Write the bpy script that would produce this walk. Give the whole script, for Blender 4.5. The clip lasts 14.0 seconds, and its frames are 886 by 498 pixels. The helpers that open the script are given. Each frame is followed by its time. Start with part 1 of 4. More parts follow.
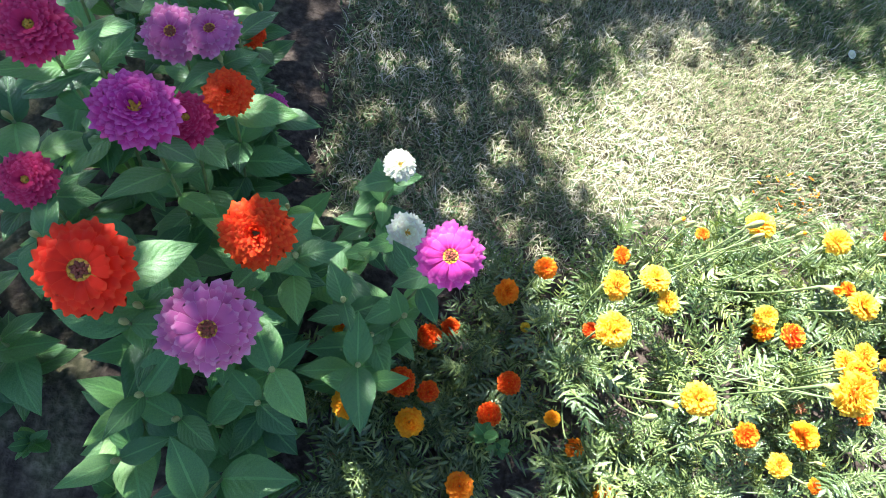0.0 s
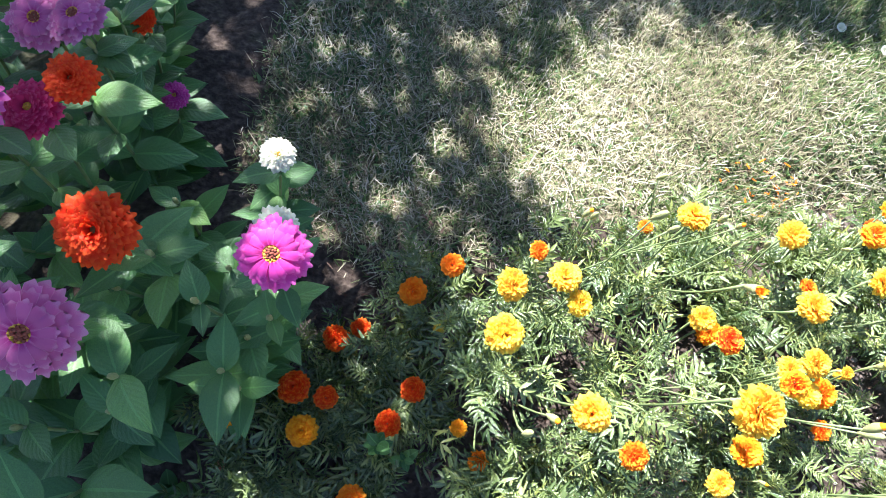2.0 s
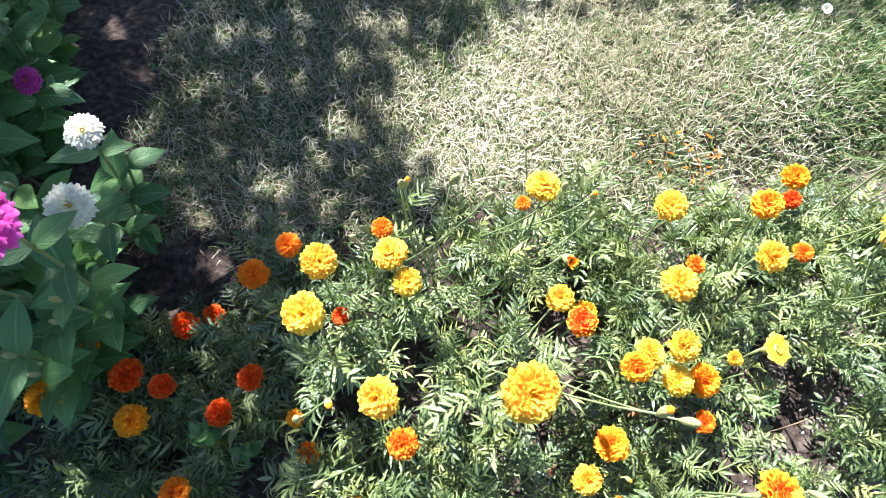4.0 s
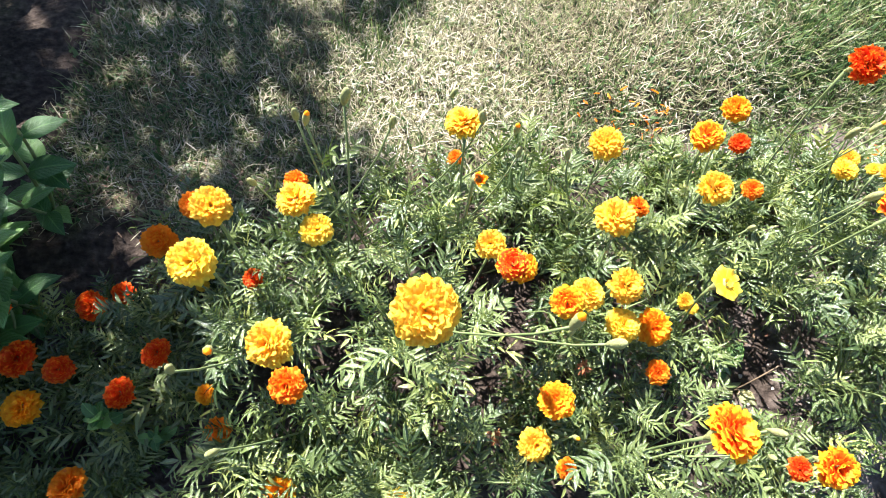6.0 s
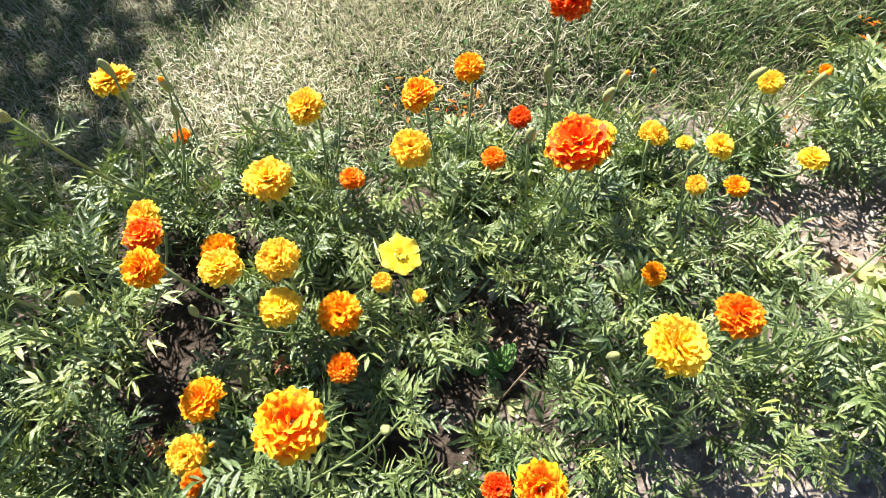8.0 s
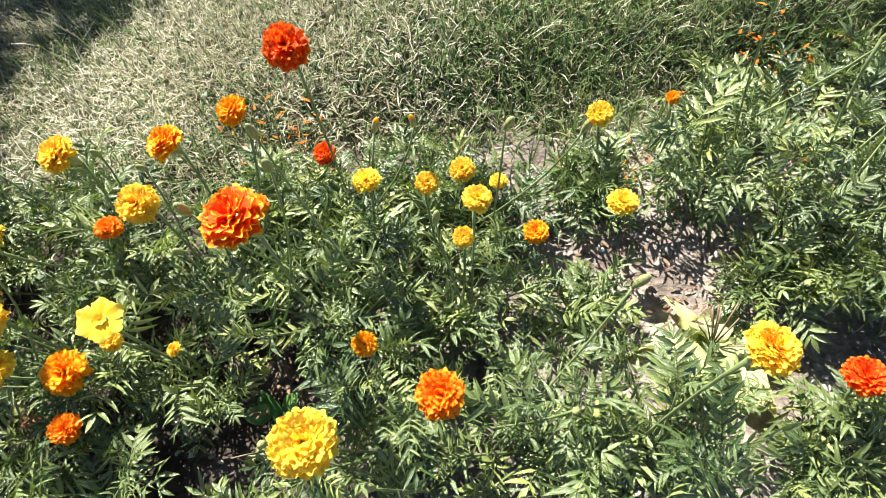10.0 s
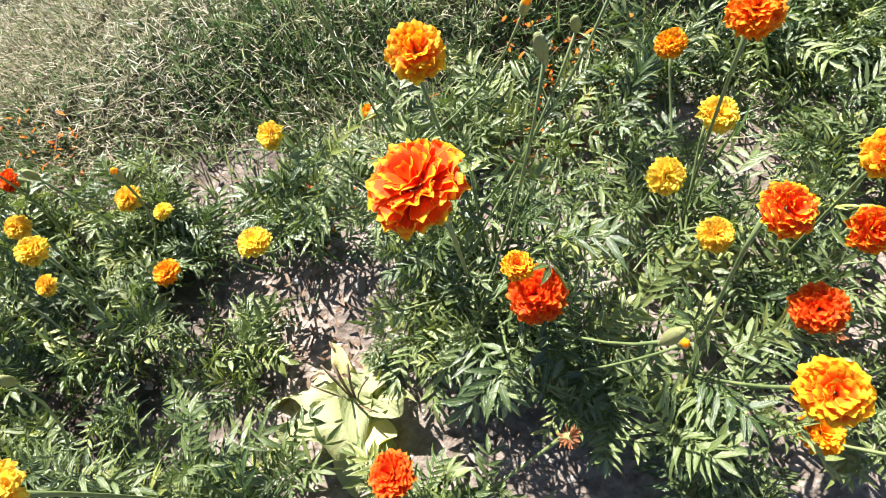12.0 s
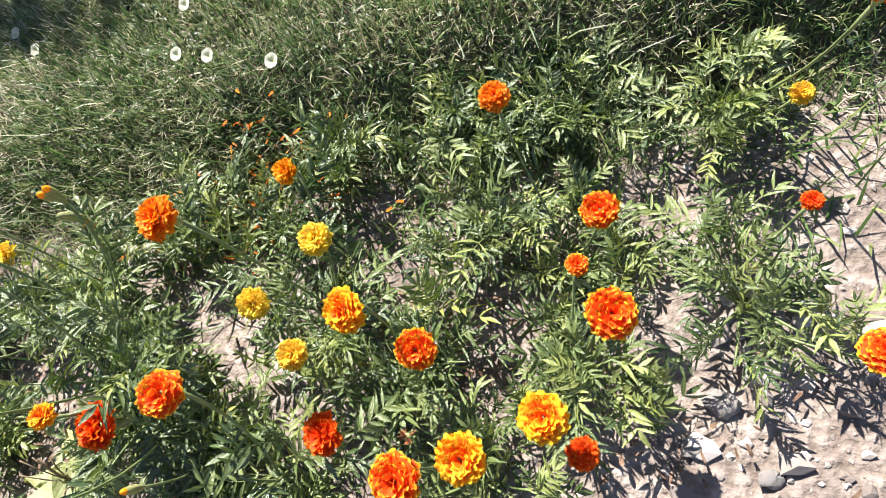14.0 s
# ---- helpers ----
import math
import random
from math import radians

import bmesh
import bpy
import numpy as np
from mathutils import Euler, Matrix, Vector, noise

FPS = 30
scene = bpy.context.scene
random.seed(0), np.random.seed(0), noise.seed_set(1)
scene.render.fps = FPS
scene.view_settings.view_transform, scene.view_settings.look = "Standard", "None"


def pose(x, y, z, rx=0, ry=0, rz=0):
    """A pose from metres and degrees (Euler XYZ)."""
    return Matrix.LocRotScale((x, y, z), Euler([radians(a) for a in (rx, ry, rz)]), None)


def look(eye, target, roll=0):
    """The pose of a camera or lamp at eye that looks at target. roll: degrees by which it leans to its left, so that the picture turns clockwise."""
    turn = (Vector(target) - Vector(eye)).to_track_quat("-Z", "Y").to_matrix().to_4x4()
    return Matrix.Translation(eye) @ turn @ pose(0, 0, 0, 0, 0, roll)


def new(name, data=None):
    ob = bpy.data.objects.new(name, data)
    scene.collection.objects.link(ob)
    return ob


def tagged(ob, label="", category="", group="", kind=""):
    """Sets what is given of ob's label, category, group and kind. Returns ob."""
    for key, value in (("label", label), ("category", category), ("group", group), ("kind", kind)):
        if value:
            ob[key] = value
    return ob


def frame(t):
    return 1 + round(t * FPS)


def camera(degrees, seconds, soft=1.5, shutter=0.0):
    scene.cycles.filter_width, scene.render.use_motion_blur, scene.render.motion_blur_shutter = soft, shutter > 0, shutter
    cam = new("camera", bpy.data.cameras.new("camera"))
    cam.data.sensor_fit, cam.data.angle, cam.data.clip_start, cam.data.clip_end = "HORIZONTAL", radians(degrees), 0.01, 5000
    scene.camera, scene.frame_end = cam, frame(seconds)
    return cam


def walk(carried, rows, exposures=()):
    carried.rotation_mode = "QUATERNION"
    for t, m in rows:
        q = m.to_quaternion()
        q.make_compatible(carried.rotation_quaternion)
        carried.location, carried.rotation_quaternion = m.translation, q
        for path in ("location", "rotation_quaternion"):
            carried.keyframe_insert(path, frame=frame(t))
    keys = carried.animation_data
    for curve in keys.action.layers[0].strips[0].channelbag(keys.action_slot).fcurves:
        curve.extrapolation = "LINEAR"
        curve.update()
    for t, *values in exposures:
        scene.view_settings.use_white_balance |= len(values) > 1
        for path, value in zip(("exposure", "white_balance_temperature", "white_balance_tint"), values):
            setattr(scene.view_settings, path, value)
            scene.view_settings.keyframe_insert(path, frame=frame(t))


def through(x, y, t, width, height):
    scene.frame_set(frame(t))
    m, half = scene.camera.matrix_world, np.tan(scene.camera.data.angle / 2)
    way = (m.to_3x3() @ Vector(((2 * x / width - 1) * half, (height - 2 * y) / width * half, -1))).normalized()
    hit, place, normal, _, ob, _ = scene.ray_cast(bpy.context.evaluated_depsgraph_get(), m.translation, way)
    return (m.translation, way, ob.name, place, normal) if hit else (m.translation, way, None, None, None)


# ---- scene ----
cam = camera(82.1, 14.0, 1.0)
PATH = [
    (0, (-0.177, 0.431, 1.296), (0.129, 1.182, -0.532), 26.5),
    (0.5, (-0.161, 0.45, 1.279), (0.141, 1.195, -0.552), 26.5),
    (1, (-0.109, 0.457, 1.266), (0.184, 1.195, -0.57), 26.2),
    (1.5, (-0.005, 0.465, 1.26), (0.246, 1.198, -0.584), 23.4),
    (2, (0.104, 0.478, 1.261), (0.297, 1.204, -0.592), 19.5),
    (2.5, (0.223, 0.489, 1.26), (0.359, 1.208, -0.602), 15.5),
    (3, (0.337, 0.495, 1.252), (0.411, 1.215, -0.613), 10.5),
    (3.2, (0.39, 0.495, 1.247), (0.433, 1.216, -0.618), 8.1),
    (5.3, (0.526, 0.429, 1.174), (0.662, 1.184, -0.673), 11.3),
    (5.5, (0.53, 0.421, 1.17), (0.666, 1.189, -0.672), 10.7),
    (6, (0.63, 0.388, 1.099), (0.728, 1.204, -0.724), 7.6),
    (6.5, (0.796, 0.335, 1.01), (0.854, 1.215, -0.785), 6.3),
    (7, (0.976, 0.313, 0.979), (1.037, 1.243, -0.79), 5.2),
    (7.5, (1.098, 0.325, 0.949), (1.135, 1.283, -0.806), 3.1),
    (7.7, (1.15, 0.335, 0.944), (1.16, 1.304, -0.806), 1.4),
    (9.8, (1.605, 0.456, 0.96), (1.471, 1.404, -0.797), -6.2),
    (10, (1.666, 0.482, 0.951), (1.524, 1.394, -0.824), -6.6),
    (10.2, (1.758, 0.527, 0.908), (1.517, 1.345, -0.901), -12.9),
    (10.5, (1.859, 0.587, 0.932), (1.614, 1.323, -0.911), -14.3),
    (11, (2.068, 0.652, 0.915), (1.72, 1.412, -0.902), -20.7),
    (11.5, (2.236, 0.688, 0.876), (1.831, 1.432, -0.936), -23.8),
    (12, (2.409, 0.725, 0.848), (1.949, 1.437, -0.963), -27.4),
    (12.5, (2.572, 0.779, 0.825), (2.101, 1.466, -0.993), -29.5),
    (13, (2.732, 0.816, 0.829), (2.19, 1.489, -0.974), -33.7),
    (13.5, (2.885, 0.875, 0.859), (2.247, 1.514, -0.925), -39.4),
    (14, (3.078, 0.977, 0.849), (2.447, 1.59, -0.947), -42.2),
]
walk(cam, [(t, look(eye, target, roll)) for t, eye, target, roll in PATH],
     exposures=[(0, 2.56, 5750, 13), (1.5, 2.46, 5700, 19), (3.2, 2.36, 5700, 21), (6, 2.1, 6050, 19), (7, 1.97, 6400, 13), (10, 1.71, 6400, 13), (12, 1.65, 6300, 17), (14, 1.53, 6300, 18)])

# ---- light: a clear day, sun ahead and a little to the left ----
SUN = Vector((-0.45, 0.75, 0.9)).normalized()
world = bpy.data.worlds.new("sky")
scene.world = world
world.use_nodes = True
sky = world.node_tree.nodes.new("ShaderNodeTexSky")
sky.sky_type = "NISHITA"
sky.sun_disc = False
sky.air_density, sky.dust_density = 0.85, 0.6
sky.sun_elevation = math.asin(SUN.z)
sky.sun_rotation = math.atan2(SUN.x, SUN.y)
background = world.node_tree.nodes["Background"]
background.inputs["Strength"].default_value = 0.05
world.node_tree.links.new(sky.outputs[0], background.inputs["Color"])
lamp = bpy.data.lights.new("sun", "SUN")
lamp.energy, lamp.angle, lamp.color = 5.0, radians(0.53), (1.0, 0.95, 0.86)
sun = new("sun", lamp)
sun.matrix_world = look(SUN * 30, (0, 0, 0))


# ---- materials ----
def material(name):
    m = bpy.data.materials.new(name)
    m.use_nodes = True
    m.node_tree.nodes.clear()
    return m, m.node_tree.nodes, m.node_tree.links


def ramp(nodes, links, value, stops):
    r = nodes.new("ShaderNodeValToRGB")
    while len(r.color_ramp.elements) < len(stops):
        r.color_ramp.elements.new(0.5)
    for e, (at, c) in zip(r.color_ramp.elements, stops):
        e.position, e.color = at, (*c, 1)
    if value is not None:
        links.new(value, r.inputs[0])
    return r.outputs[0]


def blend(nodes, links, mode, fac, a, b):
    n = nodes.new("ShaderNodeMix")
    n.data_type, n.blend_type = "RGBA", mode
    for key, v in ((0, fac), (6, a), (7, b)):
        if isinstance(v, (int, float)):
            n.inputs[key].default_value = v
        elif isinstance(v, tuple):
            n.inputs[key].default_value = (*v, 1)
        else:
            links.new(v, n.inputs[key])
    return n.outputs[2]


def coords(nodes, links, scale, which="Object"):
    c, m = nodes.new("ShaderNodeTexCoord"), nodes.new("ShaderNodeMapping")
    m.inputs["Scale"].default_value = (scale, scale, scale)
    links.new(c.outputs[which], m.inputs[0])
    return m.outputs[0]


def noise_of(nodes, links, scale, detail=4, which="Object"):
    n = nodes.new("ShaderNodeTexNoise")
    n.inputs["Scale"].default_value, n.inputs["Detail"].default_value = 1.0, detail
    links.new(coords(nodes, links, scale, which), n.inputs["Vector"])
    return n.outputs[0]


def surface(nodes, links, colour, rough, through=0.0, relief=None, depth=0.001, gloss=0.5, warm=(1, 1, 1)):
    p, out = nodes.new("ShaderNodeBsdfPrincipled"), nodes.new("ShaderNodeOutputMaterial")
    p.inputs["Roughness"].default_value = rough
    p.inputs["Specular IOR Level"].default_value = gloss
    links.new(colour, p.inputs["Base Color"])
    if relief is not None:
        b = nodes.new("ShaderNodeBump")
        b.inputs["Distance"].default_value, b.inputs["Strength"].default_value = depth, 1.0
        links.new(relief, b.inputs["Height"])
        links.new(b.outputs[0], p.inputs["Normal"])
    if through:
        t, mix = nodes.new("ShaderNodeBsdfTranslucent"), nodes.new("ShaderNodeMixShader")
        links.new(blend(nodes, links, "MULTIPLY", 1.0, colour, warm), t.inputs["Color"])
        mix.inputs[0].default_value = through
        links.new(p.outputs[0], mix.inputs[1])
        links.new(t.outputs[0], mix.inputs[2])
        links.new(mix.outputs[0], out.inputs[0])
    else:
        links.new(p.outputs[0], out.inputs[0])


def uv_axes(nodes, links):
    c, s = nodes.new("ShaderNodeTexCoord"), nodes.new("ShaderNodeSeparateXYZ")
    links.new(c.outputs["UV"], s.inputs[0])
    return s.outputs[0], s.outputs[1]


def arithmetic(nodes, links, what, a, b=0.0, c=0.0):
    n = nodes.new("ShaderNodeMath")
    n.operation = what
    for k, v in enumerate((a, b, c)):
        if isinstance(v, (int, float)):
            n.inputs[k].default_value = v
        else:
            links.new(v, n.inputs[k])
    return n.outputs[0]


def leaf_material(name, dark, light, rough=0.4, through=0.28, gloss=0.5, ribs=0.0):
    """A leaf: two greens from leaf to leaf, a paler midrib, blotches and fine veins."""
    m, nodes, links = material(name)
    info = nodes.new("ShaderNodeObjectInfo")
    base = ramp(nodes, links, info.outputs["Random"], [(0.0, dark), (0.45, tuple((a + b) / 2 for a, b in zip(dark, light))), (0.8, light), (1.0, (light[0] * 1.5, light[1] * 1.3, light[2] * 1.05))])
    blot = noise_of(nodes, links, 60, 3)
    base = blend(nodes, links, "MULTIPLY", 0.6, base, ramp(nodes, links, blot, [(0.3, (0.6, 0.65, 0.6)), (0.7, (1.25, 1.2, 1.0))]))
    u, v = uv_axes(nodes, links)
    mid = arithmetic(nodes, links, "ABSOLUTE", arithmetic(nodes, links, "SUBTRACT", u, 0.5))
    rib = arithmetic(nodes, links, "LESS_THAN", mid, 0.035)
    base = blend(nodes, links, "MIX", arithmetic(nodes, links, "MULTIPLY", rib, 0.25), base, tuple(min(1, c * 2.2) for c in light))
    relief = blot
    if ribs:
        slope = arithmetic(nodes, links, "ADD", v, arithmetic(nodes, links, "MULTIPLY", mid, -0.7))
        wave = arithmetic(nodes, links, "SINE", arithmetic(nodes, links, "MULTIPLY", slope, ribs))
        relief = arithmetic(nodes, links, "ADD", arithmetic(nodes, links, "MULTIPLY", wave, 0.16), blot)
    surface(nodes, links, base, rough, through, relief, 0.0012, gloss, (0.9, 1.0, 0.35))
    return m


def petal_material(name, heart, body, edge, edge_at=0.75, through=0.45, wobble=0.25, warm=(1, 1, 1)):
    """A petal that runs from its heart to its body, with an edge of another colour."""
    m, nodes, links = material(name)
    u, v = uv_axes(nodes, links)
    side = arithmetic(nodes, links, "MULTIPLY", arithmetic(nodes, links, "ABSOLUTE", arithmetic(nodes, links, "SUBTRACT", u, 0.5)), 2.0)
    reach = arithmetic(nodes, links, "MAXIMUM", v, arithmetic(nodes, links, "MULTIPLY", arithmetic(nodes, links, "POWER", side, 2.5), 0.97))
    grain = noise_of(nodes, links, 90, 3)
    reach = arithmetic(nodes, links, "ADD", reach, arithmetic(nodes, links, "MULTIPLY", arithmetic(nodes, links, "SUBTRACT", grain, 0.5), wobble))
    c = ramp(nodes, links, reach, [(0.0, heart), (0.35, body), (edge_at - 0.06, body), (min(edge_at + 0.06, 1.0), edge)])
    geo = nodes.new("ShaderNodeNewGeometry")
    c = blend(nodes, links, "MULTIPLY", 0.7, c, ramp(nodes, links, geo.outputs["Random Per Island"], [(0.0, (0.86, 0.78, 0.8)), (1.0, (1.03, 1.1, 1.1))]))
    lines = arithmetic(nodes, links, "SINE", arithmetic(nodes, links, "MULTIPLY", u, 70.0))
    surface(nodes, links, c, 0.6, through, arithmetic(nodes, links, "ADD", arithmetic(nodes, links, "MULTIPLY", lines, 0.25), grain), 0.00018, 0.3, warm)
    return m


def plain_material(name, low, high, scale, rough, through=0.0, depth=0.0008):
    m, nodes, links = material(name)
    n = noise_of(nodes, links, scale, 5)
    surface(nodes, links, ramp(nodes, links, n, [(0.3, low), (0.7, high)]), rough, through, n, depth)
    return m


def island_material(name, stops, rough, through, patches=None):
    """Blades and crumbs in one mesh: each takes its own colour; broad patches shift it."""
    m, nodes, links = material(name)
    geo = nodes.new("ShaderNodeNewGeometry")
    value = geo.outputs["Random Per Island"]
    if patches:
        broad = arithmetic(nodes, links, "MULTIPLY_ADD", noise_of(nodes, links, patches, 3), 2.2, -1.1)
        value = arithmetic(nodes, links, "ADD", value, broad)
    c = ramp(nodes, links, value, stops)
    surface(nodes, links, c, rough, through, noise_of(nodes, links, 150, 2), 0.0006, 0.4)
    return m


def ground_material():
    """Pale dry earth, cracked and crumbly, darker and browner under the lawn. At low x, dark loam with some of the
    shade painted in.
    """
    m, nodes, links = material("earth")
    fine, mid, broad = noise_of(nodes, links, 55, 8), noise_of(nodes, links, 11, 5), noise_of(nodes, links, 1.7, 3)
    # dark for the soil itself and, in part, for the shade over it
    shaded_loam = ramp(nodes, links, fine, [(0.25, (0.022, 0.017, 0.013)), (0.5, (0.062, 0.048, 0.037)), (0.75, (0.13, 0.105, 0.082))])
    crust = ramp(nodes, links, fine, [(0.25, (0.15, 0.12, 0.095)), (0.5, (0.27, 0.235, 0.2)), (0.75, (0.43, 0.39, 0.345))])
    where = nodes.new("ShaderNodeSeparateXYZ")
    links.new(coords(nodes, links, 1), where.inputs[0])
    # from the darkened loam at low x to pale dry crust at high x
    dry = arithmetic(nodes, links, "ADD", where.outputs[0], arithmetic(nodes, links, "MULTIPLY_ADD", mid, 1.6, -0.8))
    c = blend(nodes, links, "MIX", ramp(nodes, links, arithmetic(nodes, links, "MULTIPLY", dry, 0.4), [(0.5, (0, 0, 0)), (0.78, (1, 1, 1))]), shaded_loam, crust)
    inward = arithmetic(nodes, links, "MULTIPLY_ADD", where.outputs[0], -0.185, where.outputs[1])
    inward = arithmetic(nodes, links, "ADD", inward, arithmetic(nodes, links, "MULTIPLY_ADD", mid, 0.3, -0.15))
    beside = arithmetic(nodes, links, "MULTIPLY_ADD", mid, 0.2, where.outputs[0])
    thatch = ramp(nodes, links, fine, [(0.25, (0.055, 0.05, 0.03)), (0.5, (0.12, 0.11, 0.065)), (0.75, (0.24, 0.22, 0.14))])
    sward = arithmetic(nodes, links, "MULTIPLY", ramp(nodes, links, inward, [(0.0, (0, 0, 0)), (0.94, (0, 0, 0)), (1.0, (1, 1, 1))]), ramp(nodes, links, arithmetic(nodes, links, "ADD", beside, 0.6), [(0.36, (0, 0, 0)), (0.46, (1, 1, 1))]))
    c = blend(nodes, links, "MIX", sward, c, thatch)
    offset = nodes.new("ShaderNodeVectorMath")
    offset.operation = "DISTANCE"
    links.new(coords(nodes, links, 1), offset.inputs[0])
    offset.inputs[1].default_value = (1.6, 0.9, 0.0)
    far = ramp(nodes, links, arithmetic(nodes, links, "MULTIPLY_ADD", offset.outputs["Value"], 0.2, arithmetic(nodes, links, "MULTIPLY_ADD", mid, 0.3, -0.15)), [(0.45, (0, 0, 0)), (0.7, (1, 1, 1))])
    turf = ramp(nodes, links, fine, [(0.25, (0.06, 0.075, 0.03)), (0.5, (0.13, 0.15, 0.06)), (0.75, (0.26, 0.25, 0.13))])
    c = blend(nodes, links, "MIX", far, c, turf)
    c = blend(nodes, links, "MULTIPLY", 0.7, c, ramp(nodes, links, mid, [(0.3, (0.55, 0.52, 0.5)), (0.65, (1.15, 1.12, 1.1))]))
    c = blend(nodes, links, "MULTIPLY", 0.6, c, ramp(nodes, links, broad, [(0.35, (0.6, 0.57, 0.52)), (0.6, (1.1, 1.08, 1.05))]))
    relief = arithmetic(nodes, links, "ADD", fine, arithmetic(nodes, links, "MULTIPLY", mid, 1.5))
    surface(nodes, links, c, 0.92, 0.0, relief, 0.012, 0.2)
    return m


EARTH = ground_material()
GRASS = island_material("grass_blades", [(0.0, (0.07, 0.12, 0.035)), (0.35, (0.16, 0.22, 0.07)), (0.6, (0.27, 0.31, 0.12)), (0.82, (0.42, 0.41, 0.21)), (1.0, (0.58, 0.55, 0.38))], 0.5, 0.35, 1.6)
TALL = island_material("green_tufts", [(0.0, (0.045, 0.1, 0.022)), (0.6, (0.11, 0.19, 0.05)), (1.0, (0.27, 0.31, 0.11))], 0.4, 0.35)
STRAW = island_material("dead_grass", [(0.0, (0.17, 0.14, 0.08)), (0.5, (0.36, 0.33, 0.2)), (1.0, (0.6, 0.56, 0.43))], 0.7, 0.22, 2.3)
WEED = island_material("weed_leaves", [(0.0, (0.04, 0.09, 0.025)), (0.6, (0.09, 0.17, 0.05)), (1.0, (0.16, 0.25, 0.08))], 0.45, 0.3)
CLODS = island_material("clods", [(0.0, (0.14, 0.115, 0.095)), (0.6, (0.36, 0.32, 0.275)), (1.0, (0.56, 0.52, 0.47))], 0.9, 0.0)
MARIGOLD_LEAF = leaf_material("marigold_leaf", (0.046, 0.088, 0.025), (0.205, 0.27, 0.09), 0.27, 0.22, 1.0)
ZINNIA_LEAF = leaf_material("zinnia_leaf", (0.045, 0.14, 0.038), (0.14, 0.31, 0.09), 0.34, 0.32, 0.6, 55)
BROAD_LEAF = leaf_material("broad_leaf", (0.32, 0.36, 0.17), (0.5, 0.53, 0.29), 0.5, 0.3, 0.4, 60)
TREE_LEAF = leaf_material("tree_leaf", (0.04, 0.09, 0.02), (0.08, 0.15, 0.04), 0.5, 0.15)
STEM = plain_material("green_stem", (0.10, 0.15, 0.05), (0.2, 0.25, 0.09), 40, 0.5)
BROWN_STEM = plain_material("brown_stem", (0.12, 0.085, 0.05), (0.26, 0.19, 0.11), 40, 0.7)
CALYX = plain_material("calyx", (0.24, 0.29, 0.09), (0.46, 0.46, 0.19), 60, 0.5, 0.15)
BARK = plain_material("bark", (0.09, 0.07, 0.055), (0.2, 0.16, 0.12), 12, 0.9, 0, 0.01)
STONE = plain_material("pale_stone", (0.36, 0.335, 0.3), (0.6, 0.57, 0.52), 90, 0.9, 0, 0.003)
DISC = plain_material("flower_disc", (0.75, 0.36, 0.02), (0.9, 0.62, 0.08), 200, 0.6)
DARK_DISC = plain_material("dark_disc", (0.2, 0.035, 0.02), (0.34, 0.09, 0.04), 200, 0.7)
WITHERED = petal_material("withered_petal", (0.16, 0.06, 0.025), (0.34, 0.13, 0.05), (0.42, 0.2, 0.08), 0.8, 0.2)
PETALS = {
    "yellow": petal_material("yellow_petal", (0.95, 0.4, 0.008), (0.97, 0.6, 0.02), (0.98, 0.72, 0.07), 0.7),
    "lemon": petal_material("lemon_petal", (0.95, 0.53, 0.01), (0.97, 0.68, 0.025), (0.98, 0.77, 0.08), 0.7),
    "gold": petal_material("gold_petal", (0.93, 0.22, 0.003), (0.96, 0.36, 0.004), (0.98, 0.52, 0.01), 0.7, warm=(1.0, 0.85, 0.55)),
    "orange": petal_material("orange_petal", (0.9, 0.14, 0.003), (0.95, 0.24, 0.004), (0.97, 0.37, 0.01), 0.75, warm=(1.0, 0.85, 0.55)),
    "rust": petal_material("rust_petal", (0.72, 0.035, 0.003), (0.88, 0.085, 0.004), (0.95, 0.22, 0.008), 0.85),
    "red_gold": petal_material("red_gold_petal", (0.85, 0.06, 0.003), (0.93, 0.11, 0.004), (0.98, 0.56, 0.015), 0.88, 0.4, 0.12),
    "gold_red": petal_material("gold_red_petal", (0.85, 0.08, 0.003), (0.94, 0.2, 0.004), (0.98, 0.6, 0.015), 0.74, 0.4, 0.35, warm=(1.0, 0.85, 0.55)),
    "magenta": petal_material("magenta_petal", (0.42, 0.01, 0.16), (0.74, 0.075, 0.42), (0.8, 0.16, 0.5), 0.85),
    "purple": petal_material("purple_petal", (0.5, 0.03, 0.24), (0.66, 0.17, 0.39), (0.74, 0.32, 0.5), 0.85),
    "violet": petal_material("violet_petal", (0.5, 0.01, 0.2), (0.66, 0.05, 0.33), (0.76, 0.15, 0.46), 0.85),
    "crimson": petal_material("crimson_petal", (0.42, 0.005, 0.06), (0.64, 0.025, 0.13), (0.72, 0.07, 0.2), 0.85),
    "scarlet": petal_material("scarlet_petal", (0.75, 0.02, 0.004), (0.92, 0.035, 0.006), (0.95, 0.07, 0.015), 0.85),
    "vermilion": petal_material("vermilion_petal", (0.75, 0.025, 0.003), (0.92, 0.06, 0.005), (0.95, 0.12, 0.012), 0.85),
    "white": petal_material("white_petal", (0.7, 0.74, 0.3), (0.82, 0.83, 0.58), (0.86, 0.87, 0.7), 0.8),
}


# ---- building blocks ----
def smooth(a, b, x):
    k = np.clip((np.asarray(x, float) - a) / (b - a), 0, 1)
    return k * k * (3 - 2 * k)


def lawn_edge(x):
    return 0.99 + 0.185 * np.asarray(x, float)


